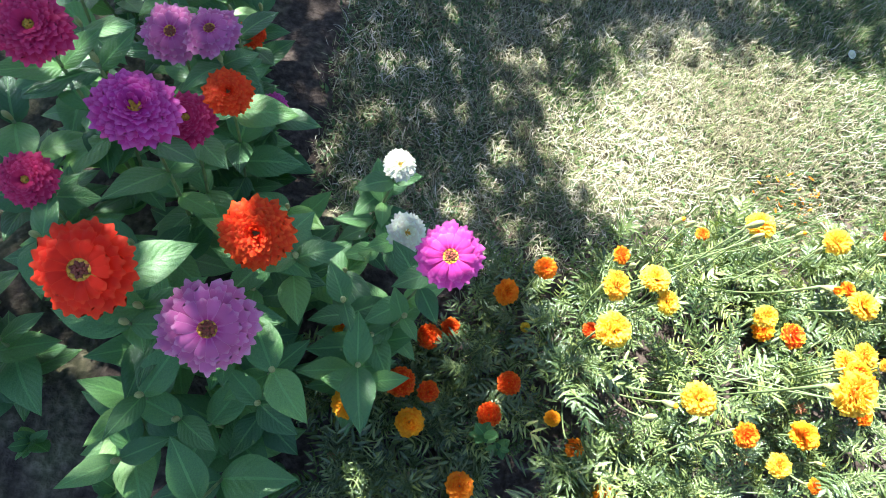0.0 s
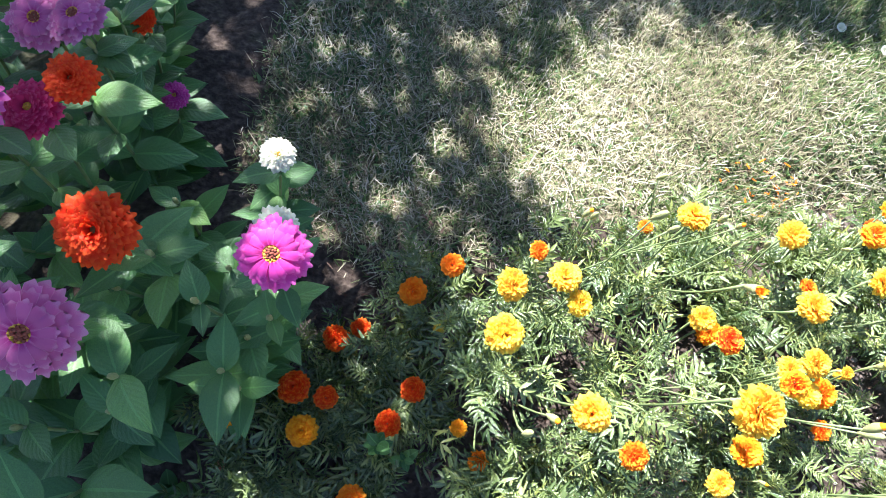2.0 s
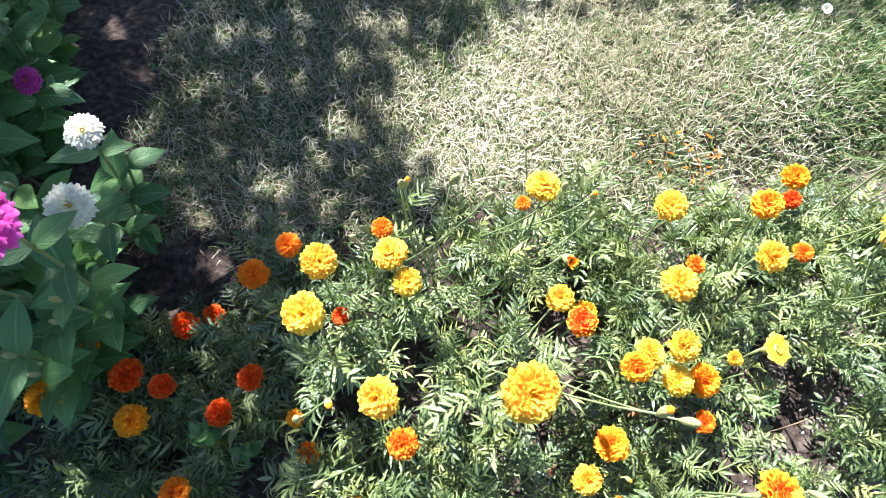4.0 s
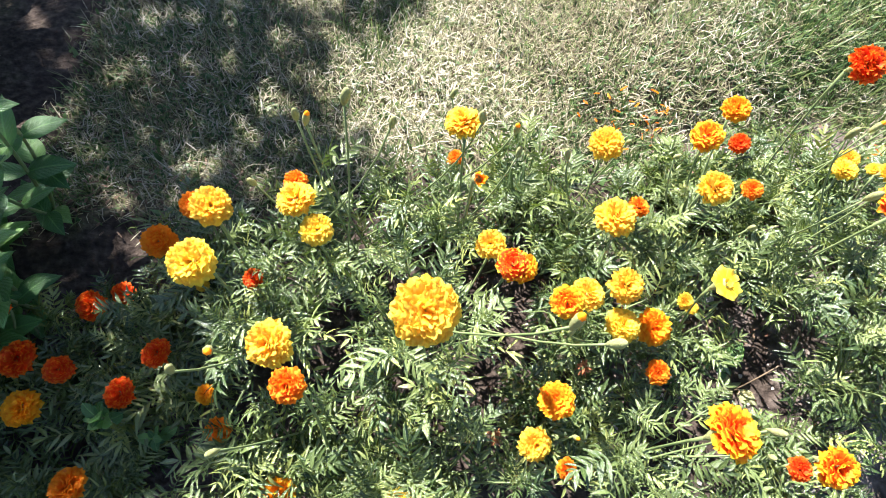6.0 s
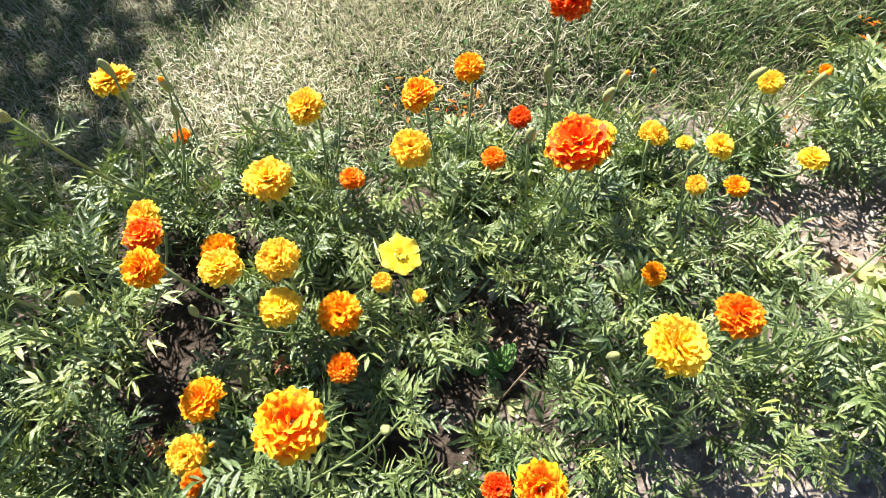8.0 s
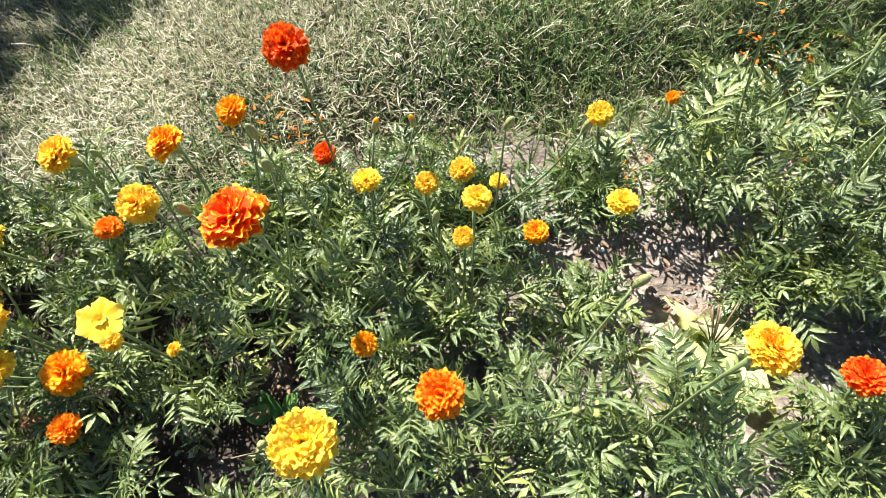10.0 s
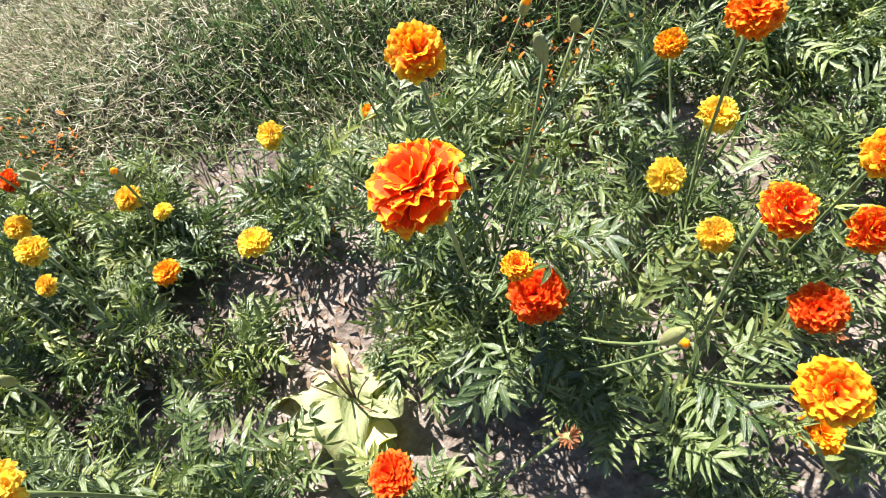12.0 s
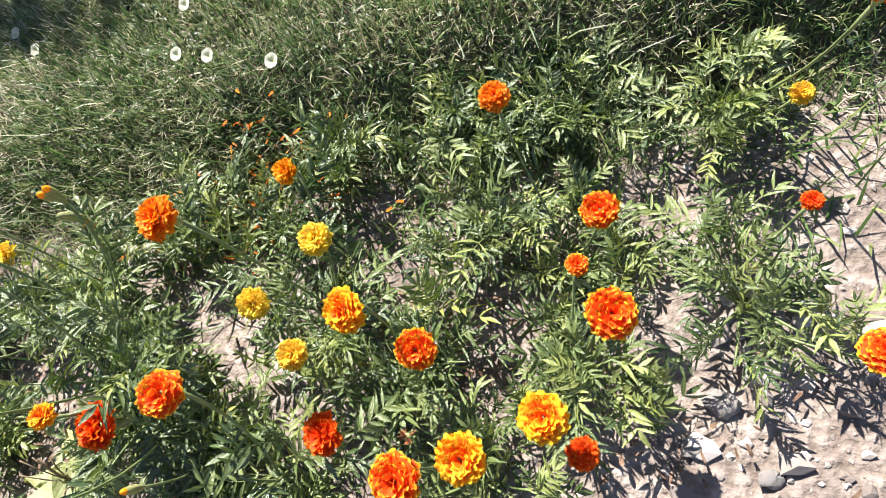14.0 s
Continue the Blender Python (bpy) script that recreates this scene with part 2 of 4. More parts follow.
def height(x, y):
    """The ground's height: the bed dips towards its far end, the lawn is a low bank beside it."""
    x, y = np.asarray(x, float), np.asarray(y, float)
    lawn = smooth(-0.05, 0.25, y - lawn_edge(x))
    bed = -0.075 * smooth(2.0, 3.1, x)
    bank = -0.04 + 0.13 * smooth(0.3, 1.6, x)
    rough = 0.008 * np.sin(9 * x + 3 * np.sin(5 * y)) * np.sin(11 * y + 2 * np.sin(7 * x)) + 0.004 * np.sin(37 * x + y * 9) * np.sin(33 * y - 5 * x)
    near = smooth(9, 5, np.hypot(x, y - 1))
    return (bed * (1 - lawn) + bank * lawn + rough) * near


def mesh_of(name, verts, faces, mats, uvs=None, face_mats=None, soft=True):
    me = bpy.data.meshes.new(name)
    me.from_pydata(np.asarray(verts).tolist(), [], [tuple(int(i) for i in f) for f in faces])
    for m in mats:
        me.materials.append(m)
    if uvs is not None:
        layer = me.uv_layers.new(name="map")
        loops = np.empty(len(me.loops), dtype=np.int32)
        me.loops.foreach_get("vertex_index", loops)
        layer.data.foreach_set("uv", np.asarray(uvs, dtype=np.float32)[loops].ravel())
    if face_mats is not None:
        me.polygons.foreach_set("material_index", np.asarray(face_mats, dtype=np.int32))
    me.polygons.foreach_set("use_smooth", [soft] * len(me.polygons))
    me.update()
    return me


def child(name, me, parent, m=None, label=""):
    ob = new(name, me)
    ob.parent = parent
    if m is not None:
        ob.matrix_basis = m
    return tagged(ob, label)


class Shape:
    """Gathers vertices, faces and uvs of one mesh."""

    def __init__(self):
        self.v, self.f, self.uv = [], [], []

    def grid(self, pts, uv):
        """pts: rows x columns x 3."""
        r, c = len(pts), len(pts[0])
        o = len(self.v)
        for i in range(r):
            for j in range(c):
                self.v.append(tuple(pts[i][j]))
                self.uv.append(uv[i][j])
        for i in range(r - 1):
            for j in range(c - 1):
                a = o + i * c + j
                self.f.append((a, a + 1, a + c + 1, a + c))

    def tube(self, points, radii, sides=6):
        o = len(self.v)
        pts = [Vector(p) for p in points]
        for i, p in enumerate(pts):
            d = (pts[min(i + 1, len(pts) - 1)] - pts[max(i - 1, 0)]).normalized()
            a = d.orthogonal().normalized() if i == 0 else (a - d * a.dot(d)).normalized()
            b = d.cross(a)
            for k in range(sides):
                t = 2 * math.pi * k / sides
                self.v.append(tuple(p + (a * math.cos(t) + b * math.sin(t)) * radii[i]))
                self.uv.append((k / sides, i / len(pts)))
        for i in range(len(pts) - 1):
            for k in range(sides):
                q = (k + 1) % sides
                self.f.append((o + i * sides + k, o + i * sides + q, o + (i + 1) * sides + q, o + (i + 1) * sides + k))
        self.f.append(tuple(o + (len(pts) - 1) * sides + k for k in range(sides)))

    def blob(self, at, r, rng, squash=1.0, rough=0.25):
        bm = bmesh.new()
        bmesh.ops.create_icosphere(bm, subdivisions=1, radius=1)
        o = len(self.v)
        for v in bm.verts:
            k = r * (1 + rng.uniform(-rough, rough))
            self.v.append((at[0] + v.co.x * k, at[1] + v.co.y * k, at[2] + v.co.z * k * squash))
            self.uv.append((0.5, 0.5))
        for f in bm.faces:
            self.f.append(tuple(o + v.index for v in f.verts))
        bm.free()

    def mesh(self, name, *mats):
        return mesh_of(name, self.v, self.f, mats, self.uv)


def bezier(a, b, c, n):
    a, b, c = Vector(a), Vector(b), Vector(c)
    return [a * (1 - t) ** 2 + b * 2 * t * (1 - t) + c * t * t for t in (i / (n - 1) for i in range(n))]


def petal(shape, root, turn, lift, length, width, droop, ruffle, rng, rows=5, cols=5, neck=0.3, cup=0.0):
    """One petal, from root outwards at the angle turn, raised by lift, its tip bent by droop."""
    ct, st = math.cos(turn), math.sin(turn)
    phase, amp = rng.uniform(0, 6.3), ruffle * rng.uniform(0.6, 1.3)
    pts, uvs = [], []
    x, z, a = root[0], root[1], lift
    for i in range(rows):
        v = i / (rows - 1)
        w = width * (neck + (1 - neck) * math.sin(min(1, v * 1.25) * math.pi / 2)) * (1 if v < 0.75 else math.sqrt(1 - 0.72 * ((v - 0.75) / 0.25) ** 2))
        row, ur = [], []
        for j in range(cols):
            u = j / (cols - 1) - 0.5
            back = (0.16 * length * (2 * u) ** 2) if i == rows - 1 else 0
            wave = amp * v * v * math.sin(phase + 6.5 * u) + cup * (2 * u) ** 2 * v
            px, py, pz = x - back * math.cos(a), u * w, z + wave - back * math.sin(a)
            row.append((px * ct - py * st, px * st + py * ct, pz))
            ur.append((u + 0.5, v))
        pts.append(row)
        uvs.append(ur)
        step = length / (rows - 1)
        x, z = x + math.cos(a) * step, z + math.sin(a) * step
        a -= droop / (rows - 1)
    shape.grid(pts, uvs)


def marigold_mesh(name, mat, rng, count=92, broad=1.0):
    """A double marigold of radius 1: frilled petals packed into a flattened dome."""
    s = Shape()
    for i in range(count):
        k = (i + 0.5) / count
        polar = math.acos(1 - 1.12 * k)
        turn = i * 2.39996 + rng.uniform(-0.2, 0.2)
        lift = math.pi / 2 - polar + rng.uniform(-0.14, 0.14)
        tall = 0.72 + 0.28 * math.sin(polar)
        root = 0.26 * tall
        length = (tall - root) * rng.uniform(0.95, 1.16) + 0.08
        petal(s, (root * math.cos(lift), root * math.sin(lift) * 0.8), turn, lift * 0.9 + 0.3, length * 0.86, (0.34 + 0.12 * k) * broad, 0.9, 0.065, rng, 6, 5, 0.35, 0.03)
    return s.mesh(name, mat)


def single_mesh(name, mat, rng, count=6):
    s = Shape()
    for j in range(count):
        petal(s, (0.06, 0), 2 * math.pi * j / count + rng.uniform(-0.1, 0.1), radians(14), 0.95, 0.85, 0.5, 0.09, rng, 5, 7, 0.2)
    for j in range(8):
        petal(s, (0.03, 0.02), 2 * math.pi * j / 8, radians(45), 0.35, 0.2, 0.4, 0.05, rng, 4, 3, 0.3)
    return s.mesh(name, mat)


def opening_mesh(name, mat, rng):
    """A half-open bud: short petals that stand upright in the cup."""
    s = Shape()
    for j in range(16):
        petal(s, (0.1 + 0.18 * rng.random(), -0.1), j * 2.4, radians(rng.uniform(68, 88)), rng.uniform(0.55, 0.85), 0.22, rng.uniform(-0.3, 0.4), 0.04, rng, 5, 3, 0.5)
    return s.mesh(name, mat)


def withered_mesh(name, mat, rng):
    s = Shape()
    for j in range(34):
        petal(s, (0.08, 0.0), rng.uniform(0, 6.3), radians(rng.uniform(-30, 80)), rng.uniform(0.5, 0.95), rng.uniform(0.08, 0.2), rng.uniform(-0.9, 1.6), 0.12, rng, 5, 3, 0.4)
    return s.mesh(name, mat)


def zinnia_mesh(name, mat, rng, rings=5, hollow=0.22, rise=0.0, short=0.62, tuft=0):
    """A zinnia of radius 1: flat outer petals, shorter and steeper rings towards the disc."""
    s = Shape()
    for i in range(rings):
        k = i / max(1, rings - 1)
        count = round(21 - 7 * k)
        inner = hollow * (0.9 + 0.15 * (1 - k))
        length = (1 - inner) * (1 - short * k)
        for j in range(count):
            turn = 2 * math.pi * (j + rng.uniform(-0.2, 0.2)) / count + i * 0.55
            petal(s, (inner, 0.02 + 0.16 * k), turn, radians(3 + (rise or 30 + 4 * rings) * k + rng.uniform(-6, 6)), length * rng.uniform(0.92, 1.05), 0.31 - 0.07 * k, 0.35 + 0.65 * k, 0.015, rng, 8, 5, 0.42, -0.03)
    for j in range(tuft):
        r = 0.2 * math.sqrt((j + 0.5) / tuft)
        petal(s, (r, 0.16), j * 2.39996, radians(88 - 120 * r), 0.3 * rng.uniform(0.85, 1.1), 0.15, 0.5, 0.02, rng, 5, 3, 0.5, 0.02)
    return s.mesh(name, mat)


def zinnia_disc(name, rng, mats):
    s = Shape()
    for i in range(46):
        r, t = 0.27 * math.sqrt(i / 46), i * 2.39996
        s.blob((r * math.cos(t), r * math.sin(t), 0.12 + 0.06 * (1 - r * 4)), 0.047, rng)
    me = s.mesh(name, *mats)
    per = len(me.polygons) // 46
    me.polygons.foreach_set("material_index", [1 if (i // per) < 16 and len(mats) > 1 else 0 for i in range(len(me.polygons))])
    return me


def calyx_mesh(name):
    """A ribbed green cup that narrows into the stalk, its mouth at z = 0, for a bloom of radius 1."""
    s = Shape()
    s.tube([(0, 0, -1.15), (0, 0, -0.95), (0, 0, -0.6), (0, 0, -0.2), (0, 0, 0.05)], [0.07, 0.12, 0.26, 0.33, 0.36], 10)
    return s.mesh(name, CALYX)


def bud_mesh(name, tip):
    """A closed bud: a ribbed green cup, longer than wide, narrowing to its tip."""
    s = Shape()
    sides = 14
    rings = ((-0.5, 0.1), (-0.2, 0.2), (0.1, 0.32), (0.6, 0.42), (1.2, 0.45), (1.7, 0.36), (2.0, 0.24), (2.15, 0.1))
    s.tube([(0, 0, z) for z, _ in rings], [q for _, q in rings], sides)
    for i, v in enumerate(s.v):
        k = 1.07 if (i % sides) % 2 else 0.93
        s.v[i] = (v[0] * k, v[1] * k, v[2])
    me = s.mesh(name, CALYX, tip)
    me.polygons.foreach_set("material_index", [1 if p.center.z > 1.8 else 0 for p in me.polygons])
    return me


def lance(shape, base, along, across, up, length, width, bend, rows=4):
    """A narrow leaflet."""
    pts, uvs = [], []
    prof = [0.25, 0.9, 0.95, 0.55, 0.0] if rows == 5 else [0.3, 1.0, 0.75, 0.0]
    for i in range(rows):
        v = i / (rows - 1)
        c = base + along * (length * v) + up * (-bend * length * v * v)
        w = width * prof[i] * 0.5
        pts.append([c - across * w + up * w * 0.35, c, c + across * w + up * w * 0.35])
        uvs.append([(0, v), (0.5, v), (1, v)])
    shape.grid(pts, uvs)


def marigold_leaf_mesh(name, rng, pairs=5, hang=0.42):
    """A feathered leaf 1 long: narrow leaflets in pairs on a thin rib, and one at the tip. It grows along +x."""
    s = Shape()
    rib = [Vector((t, 0, 0.22 * t - hang * t * t)) for t in (0, 0.25, 0.5, 0.75, 0.92)]
    s.tube(rib, [0.012, 0.011, 0.009, 0.007, 0.004], 3)
    up = Vector((0, 0, 1))
    for i in range(pairs):
        t = 0.2 + 0.68 * i / (pairs - 1)
        at = Vector((t, 0, 0.22 * t - hang * t * t))
        size = 0.42 * (0.72 + 0.5 * math.sin(math.pi * (0.25 + 0.6 * t))) * rng.uniform(0.85, 1.12)
        for side in (-1, 1):
            a = radians(rng.uniform(34, 66))
            along = Vector((math.cos(a), side * math.sin(a), rng.uniform(-0.35, 0.55))).normalized()
            across = up.cross(along).normalized()
            lance(s, at, along, across, along.cross(across), size * rng.uniform(0.75, 1.1), 0.085 * rng.uniform(0.7, 1.3), rng.uniform(-0.1, 0.7))
    at = rib[-1]
    along = Vector((1, 0, -0.45)).normalized()
    lance(s, at, along, Vector((0, 1, 0)), Vector((0.4, 0, 0.9)), 0.36, 0.11, 0.2)
    return s.mesh(name, MARIGOLD_LEAF)


def broad_leaf_mesh(name, mat, rng, width=0.5, rows=9, cols=7, bend=0.35, fold=0.25, wave=0.02, point=1.0):
    """An ovate leaf 1 long along +x, folded at the midrib, bent down at the tip."""
    s = Shape()
    pts, uvs = [], []
    for i in range(rows):
        v = i / (rows - 1)
        w = width * math.sin(math.pi * v ** 0.72) ** (0.8 if v < 0.5 else point) if 0 < v < 1 else 0.0
        if i == 0:
            w = width * 0.22
        row, ur = [], []
        for j in range(cols):
            u = 2 * j / (cols - 1) - 1
            z = 0.16 * v - bend * v * v + fold * abs(u) * w * 0.5 - 0.22 * (u * u) * w * 0.5 + wave * math.sin(9 * v + 2 * u) * abs(u)
            row.append((v, u * w * 0.5, z))
            ur.append(((u + 1) / 2, v))
        pts.append(row)
        uvs.append(ur)
    s.grid(pts, uvs)
    return s.mesh(name, mat)


def aim(at, out, scale, spin=0.0):
    """A pose whose x axis points along out, its z axis as upright as can be."""
    x = Vector(out).normalized()
    y = Vector((0, 0, 1)).cross(x)
    y = y.normalized() if y.length > 1e-4 else Vector((0, 1, 0))
    z = x.cross(y)
    m = Matrix((x, y, z)).transposed().to_4x4()
    return Matrix.Translation(at) @ m @ Matrix.Rotation(spin, 4, "X") @ Matrix.Diagonal((scale, scale, scale, 1))


def face(at, normal, scale, spin):
    q = Vector(normal).to_track_quat("Z", "Y").to_matrix().to_4x4()
    return Matrix.Translation(at) @ q @ Matrix.Rotation(spin, 4, "Z") @ Matrix.Diagonal((scale, scale, scale, 1))


# ---- ground ----
def axis(lo, hi, step, far):
    core = np.arange(lo, hi + step / 2, step)
    out = np.geomspace(step, far, 26)
    return np.concatenate([lo - out[::-1], core, hi + out])


gx, gy = axis(-1.6, 4.2, 0.03, 400), axis(-0.6, 3.2, 0.03, 400)
mx, my = np.meshgrid(gx, gy)
mz = height(mx, my)
cols_n, rows_n = len(gx), len(gy)
ids = np.arange(cols_n * rows_n).reshape(rows_n, cols_n)
quads = np.stack([ids[:-1, :-1], ids[:-1, 1:], ids[1:, 1:], ids[1:, :-1]], -1).reshape(-1, 4)
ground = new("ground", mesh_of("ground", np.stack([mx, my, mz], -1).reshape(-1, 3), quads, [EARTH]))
tagged(ground, "pale dry crumbly garden earth under the flower bed and lawn", "ground", kind="structure")


def blades(name, n, seed, area, mat, length, width, lean, keep, flat=0.0):
    """Many blades in one mesh: each a bent strip of two quads and a tip."""
    r = np.random.default_rng(seed)
    x, y = r.uniform(area[0], area[1], n), r.uniform(area[2], area[3], n)
    ok = keep(x, y, r.uniform(0, 1, n))
    x, y = x[ok], y[ok]
    n = len(x)
    z = height(x, y)
    L = length * np.exp(r.normal(0, 0.4, n))
    W = width * r.uniform(0.6, 1.4, n)
    t, tilt = r.uniform(0, 2 * np.pi, n), np.clip(r.normal(lean, 0.35, n), 0.02, 1.5)
    curl = r.uniform(-0.3, 1.0, n)
    out = np.stack([np.cos(t), np.sin(t)], -1)
    wide = np.stack([-np.sin(t), np.cos(t)], -1)
    verts = np.zeros((n, 5, 3))
    for k, (s, half) in enumerate(((0.0, 1.0), (0.5, 0.9), (1.0, 0.0))):
        a = tilt + curl * s * 0.5
        h, d = L * s * np.cos(a), L * s * np.sin(a)
        c = np.stack([x + out[:, 0] * d, y + out[:, 1] * d, z + np.maximum(h, 0.0) + 0.002 + flat * r.uniform(0, 1, n)], -1)
        if half:
            off = np.zeros((n, 3))
            off[:, :2] = wide * (W * half / 2)[:, None]
            verts[:, 2 * k], verts[:, 2 * k + 1] = c - off, c + off
        else:
            verts[:, 4] = c
    base = (np.arange(n) * 5)[:, None]
    me = bpy.data.meshes.new(name)
    tri = np.concatenate([base + [0, 1, 3], base + [0, 3, 2], base + [2, 3, 4]], 1).reshape(-1, 3)
    me.vertices.add(n * 5)
    me.vertices.foreach_set("co", verts.reshape(-1))
    me.loops.add(len(tri) * 3)
    me.loops.foreach_set("vertex_index", tri.reshape(-1).astype(np.int32))
    me.polygons.add(len(tri))
    me.polygons.foreach_set("loop_start", np.arange(0, len(tri) * 3, 3, dtype=np.int32))
    me.materials.append(mat)
    me.update(calc_edges=True)
    return new(name, me)


def on_lawn(soft):
    def keep(x, y, k):
        d = y - lawn_edge(x) + 0.1 + 0.05 * np.sin(7 * x) + 0.03 * np.sin(17 * x)
        side = x + 0.3 + 0.03 * np.sin(6 * y) + 0.015 * np.sin(17 * y) + 0.09 * (y - 1.1)
        return (k < smooth(-0.04, soft, d)) & (k < smooth(-0.03, 0.12, side))
    return keep


LAWN = (-0.6, 4.2, 0.75, 3.0)


def tufted(x, y, k):
    clump = np.sin(5.3 * x + 1.7 * np.sin(3.1 * y)) * np.sin(4.7 * y + 1.3 * np.sin(4.1 * x + 1)) + 0.35 * np.sin(19 * x + 3) * np.sin(23 * y)
    return on_lawn(0.2)(x, y, k) & (clump > 0.35 + 0.4 * k)


def verge(x, y, k):
    d = y - lawn_edge(x) + 0.16
    return (np.abs(d) < 0.2 * (1 - k) + 0.02) & (x > 0.2) & (k < 0.8)


def weedy(x, y, k):
    patch = np.sin(3.1 * x + 2.2 * np.sin(2.3 * y)) * np.sin(2.7 * y + 1.9 * np.sin(1.7 * x))
    return on_lawn(0.3)(x, y, k) & (k < 0.12 + 0.5 * smooth(0.2, 0.8, patch) + 0.6 * smooth(0.35, -0.1, x))


def parched(x, y, k):
    return on_lawn(0.12)(x, y, k) & (k < 1 - 0.72 * smooth(1.1, 2.0, x + 0.25 * np.sin(4 * y)))


def lush(x, y, k):
    return on_lawn(0.2)(x, y, k) & (k < 0.1 + 0.9 * smooth(1.1, 2.0, x + 0.25 * np.sin(4 * y)))


tagged(blades("green_grass", 110000, 10, LAWN, TALL, 0.036, 0.0028, 0.7, lush), "rough green grass growing at the far end of the lawn", "grass", kind="stuff")
tagged(blades("lawn_grass", 210000, 3, LAWN, GRASS, 0.024, 0.0024, 0.85, on_lawn(0.16)), "short sparse half-dry lawn grass in sun and shade", "grass", kind="stuff")
tagged(blades("dead_grass", 95000, 4, LAWN, STRAW, 0.03, 0.0021, 1.15, parched, 0.02), "bleached dead grass stalks matted over the lawn", "dry grass", kind="stuff")
tagged(blades("grass_tufts", 60000, 5, LAWN, TALL, 0.05, 0.003, 0.6, tufted), "longer green grass tufts standing in the lawn", "grass", kind="stuff")


def beyond(x, y, k):
    near = (x > LAWN[0]) & (x < LAWN[1]) & (y > LAWN[2]) & (y < LAWN[3])
    bed = (y < lawn_edge(x) + 0.1) & (x > -1.4) & (x < 4.6) & (y > -0.6)
    zinnias = (x < -0.2) & (x > -1.4) & (y < 2.0) & (y > -0.2)
    return ~near & ~bed & ~zinnias & (k < smooth(6.0, 3.0, np.hypot(x - 1.5, (y - 1.5) * 1.1)))


tagged(blades("outer_grass", 130000, 9, (-4.0, 7.0, -3.0, 6.5), GRASS, 0.065, 0.005, 0.6, beyond), "rough half-dry grass around the garden bed", "grass", kind="stuff")
tagged(blades("clover", 52000, 6, LAWN, WEED, 0.014, 0.009, 1.0, weedy, 0.012), "small round weed leaves growing low between the grass", "weeds", kind="stuff")
tagged(blades("verge_weeds", 26000, 7, LAWN, TALL, 0.06, 0.004, 0.65, verge), "ragged grass and weeds along the edge of the bed", "weeds", kind="stuff")


def crumbs(name, n, seed, area, keep, low, high):
    """Earth clods and pebbles: rough lumps, half sunk."""
    r, q = random.Random(seed), np.random.default_rng(seed)
    s = Shape()
    while n:
        x, y = r.uniform(area[0], area[1]), r.uniform(area[2], area[3])
        if keep(x, y):
            size = low + (high - low) * r.random() ** 4
            s.blob((x, y, float(height(x, y)) + size * 0.2), size, r, 0.6, 0.5)
            n -= 1
    me = s.mesh(name, CLODS)
    me.polygons.foreach_set("use_smooth", [False] * len(me.polygons))
    return new(name, me)


tagged(crumbs("clods", 3200, 8, (-0.7, 3.7, 0.25, 1.7), lambda x, y: y < lawn_edge(x) + 0.05 and x > 1.15 + 0.3 * math.sin(9 * y), 0.0015, 0.009), "crumbled clods and grit on the bare bed earth", "soil", kind="stuff")


tagged(crumbs("earth_lumps", 240, 18, (3.0, 3.75, 0.7, 1.25), lambda x, y: y < lawn_edge(x) and x > 2.75 + 0.4 * y, 0.004, 0.026), "pale dry lumps of earth on the bare ground", "soil", kind="stuff")


# ---- shared meshes of the flowers ----
rng = random.Random(11)
LEAVES = [marigold_leaf_mesh("marigold_leaf", rng, 4 + k % 4, (0.2, 0.42, 0.75)[k % 3]) for k in range(10)]
HEADS = {c: [marigold_mesh("marigold_" + c, PETALS[c], rng, 76 if "_" in c else 86 + 4 * len(c), 1.12 if "_" in c else 1.0) for _ in range(3)] for c in ("yellow", "lemon", "gold", "orange", "rust", "red_gold", "gold_red")}
HEADS["single"] = [single_mesh("marigold_single", PETALS["lemon"], rng)]
HEADS["opening"] = [opening_mesh("marigold_opening", PETALS["gold"], rng)]
HEADS["withered"] = [withered_mesh("marigold_withered", WITHERED, rng) for _ in range(2)]
CUP = calyx_mesh("calyx")
BUDS = [bud_mesh("bud", m) for m in (CALYX, CALYX, PETALS["gold"])]
ZLEAVES = [broad_leaf_mesh("zinnia_leaf", ZINNIA_LEAF, rng, w, 9, 7, b, 0.3, 0.015) for w, b in ((0.54, 0.25), (0.6, 0.4), (0.48, 0.1))]
SAID = {
    "yellow": "yellow double flower with orange heart", "lemon": "lemon-yellow double flower", "gold": "golden orange double flower",
    "orange": "bright orange double flower", "rust": "deep rust-red double flower", "red_gold": "red-orange double flower with yellow petal edges",
    "gold_red": "golden flower flecked with red", "single": "yellow single flower with few petals", "withered": "brown withered flower head", "opening": "half-open bud with orange petal tips",
}


CLEARINGS = ((2.69, 1.33, 0.075), (2.87, 1.06, 0.06), (3.12, 1.43, 0.07), (3.4, 1.46, 0.1), (2.06, 0.94, 0.08), (0.82, 0.6, 0.04), (1.42, 0.64, 0.04))


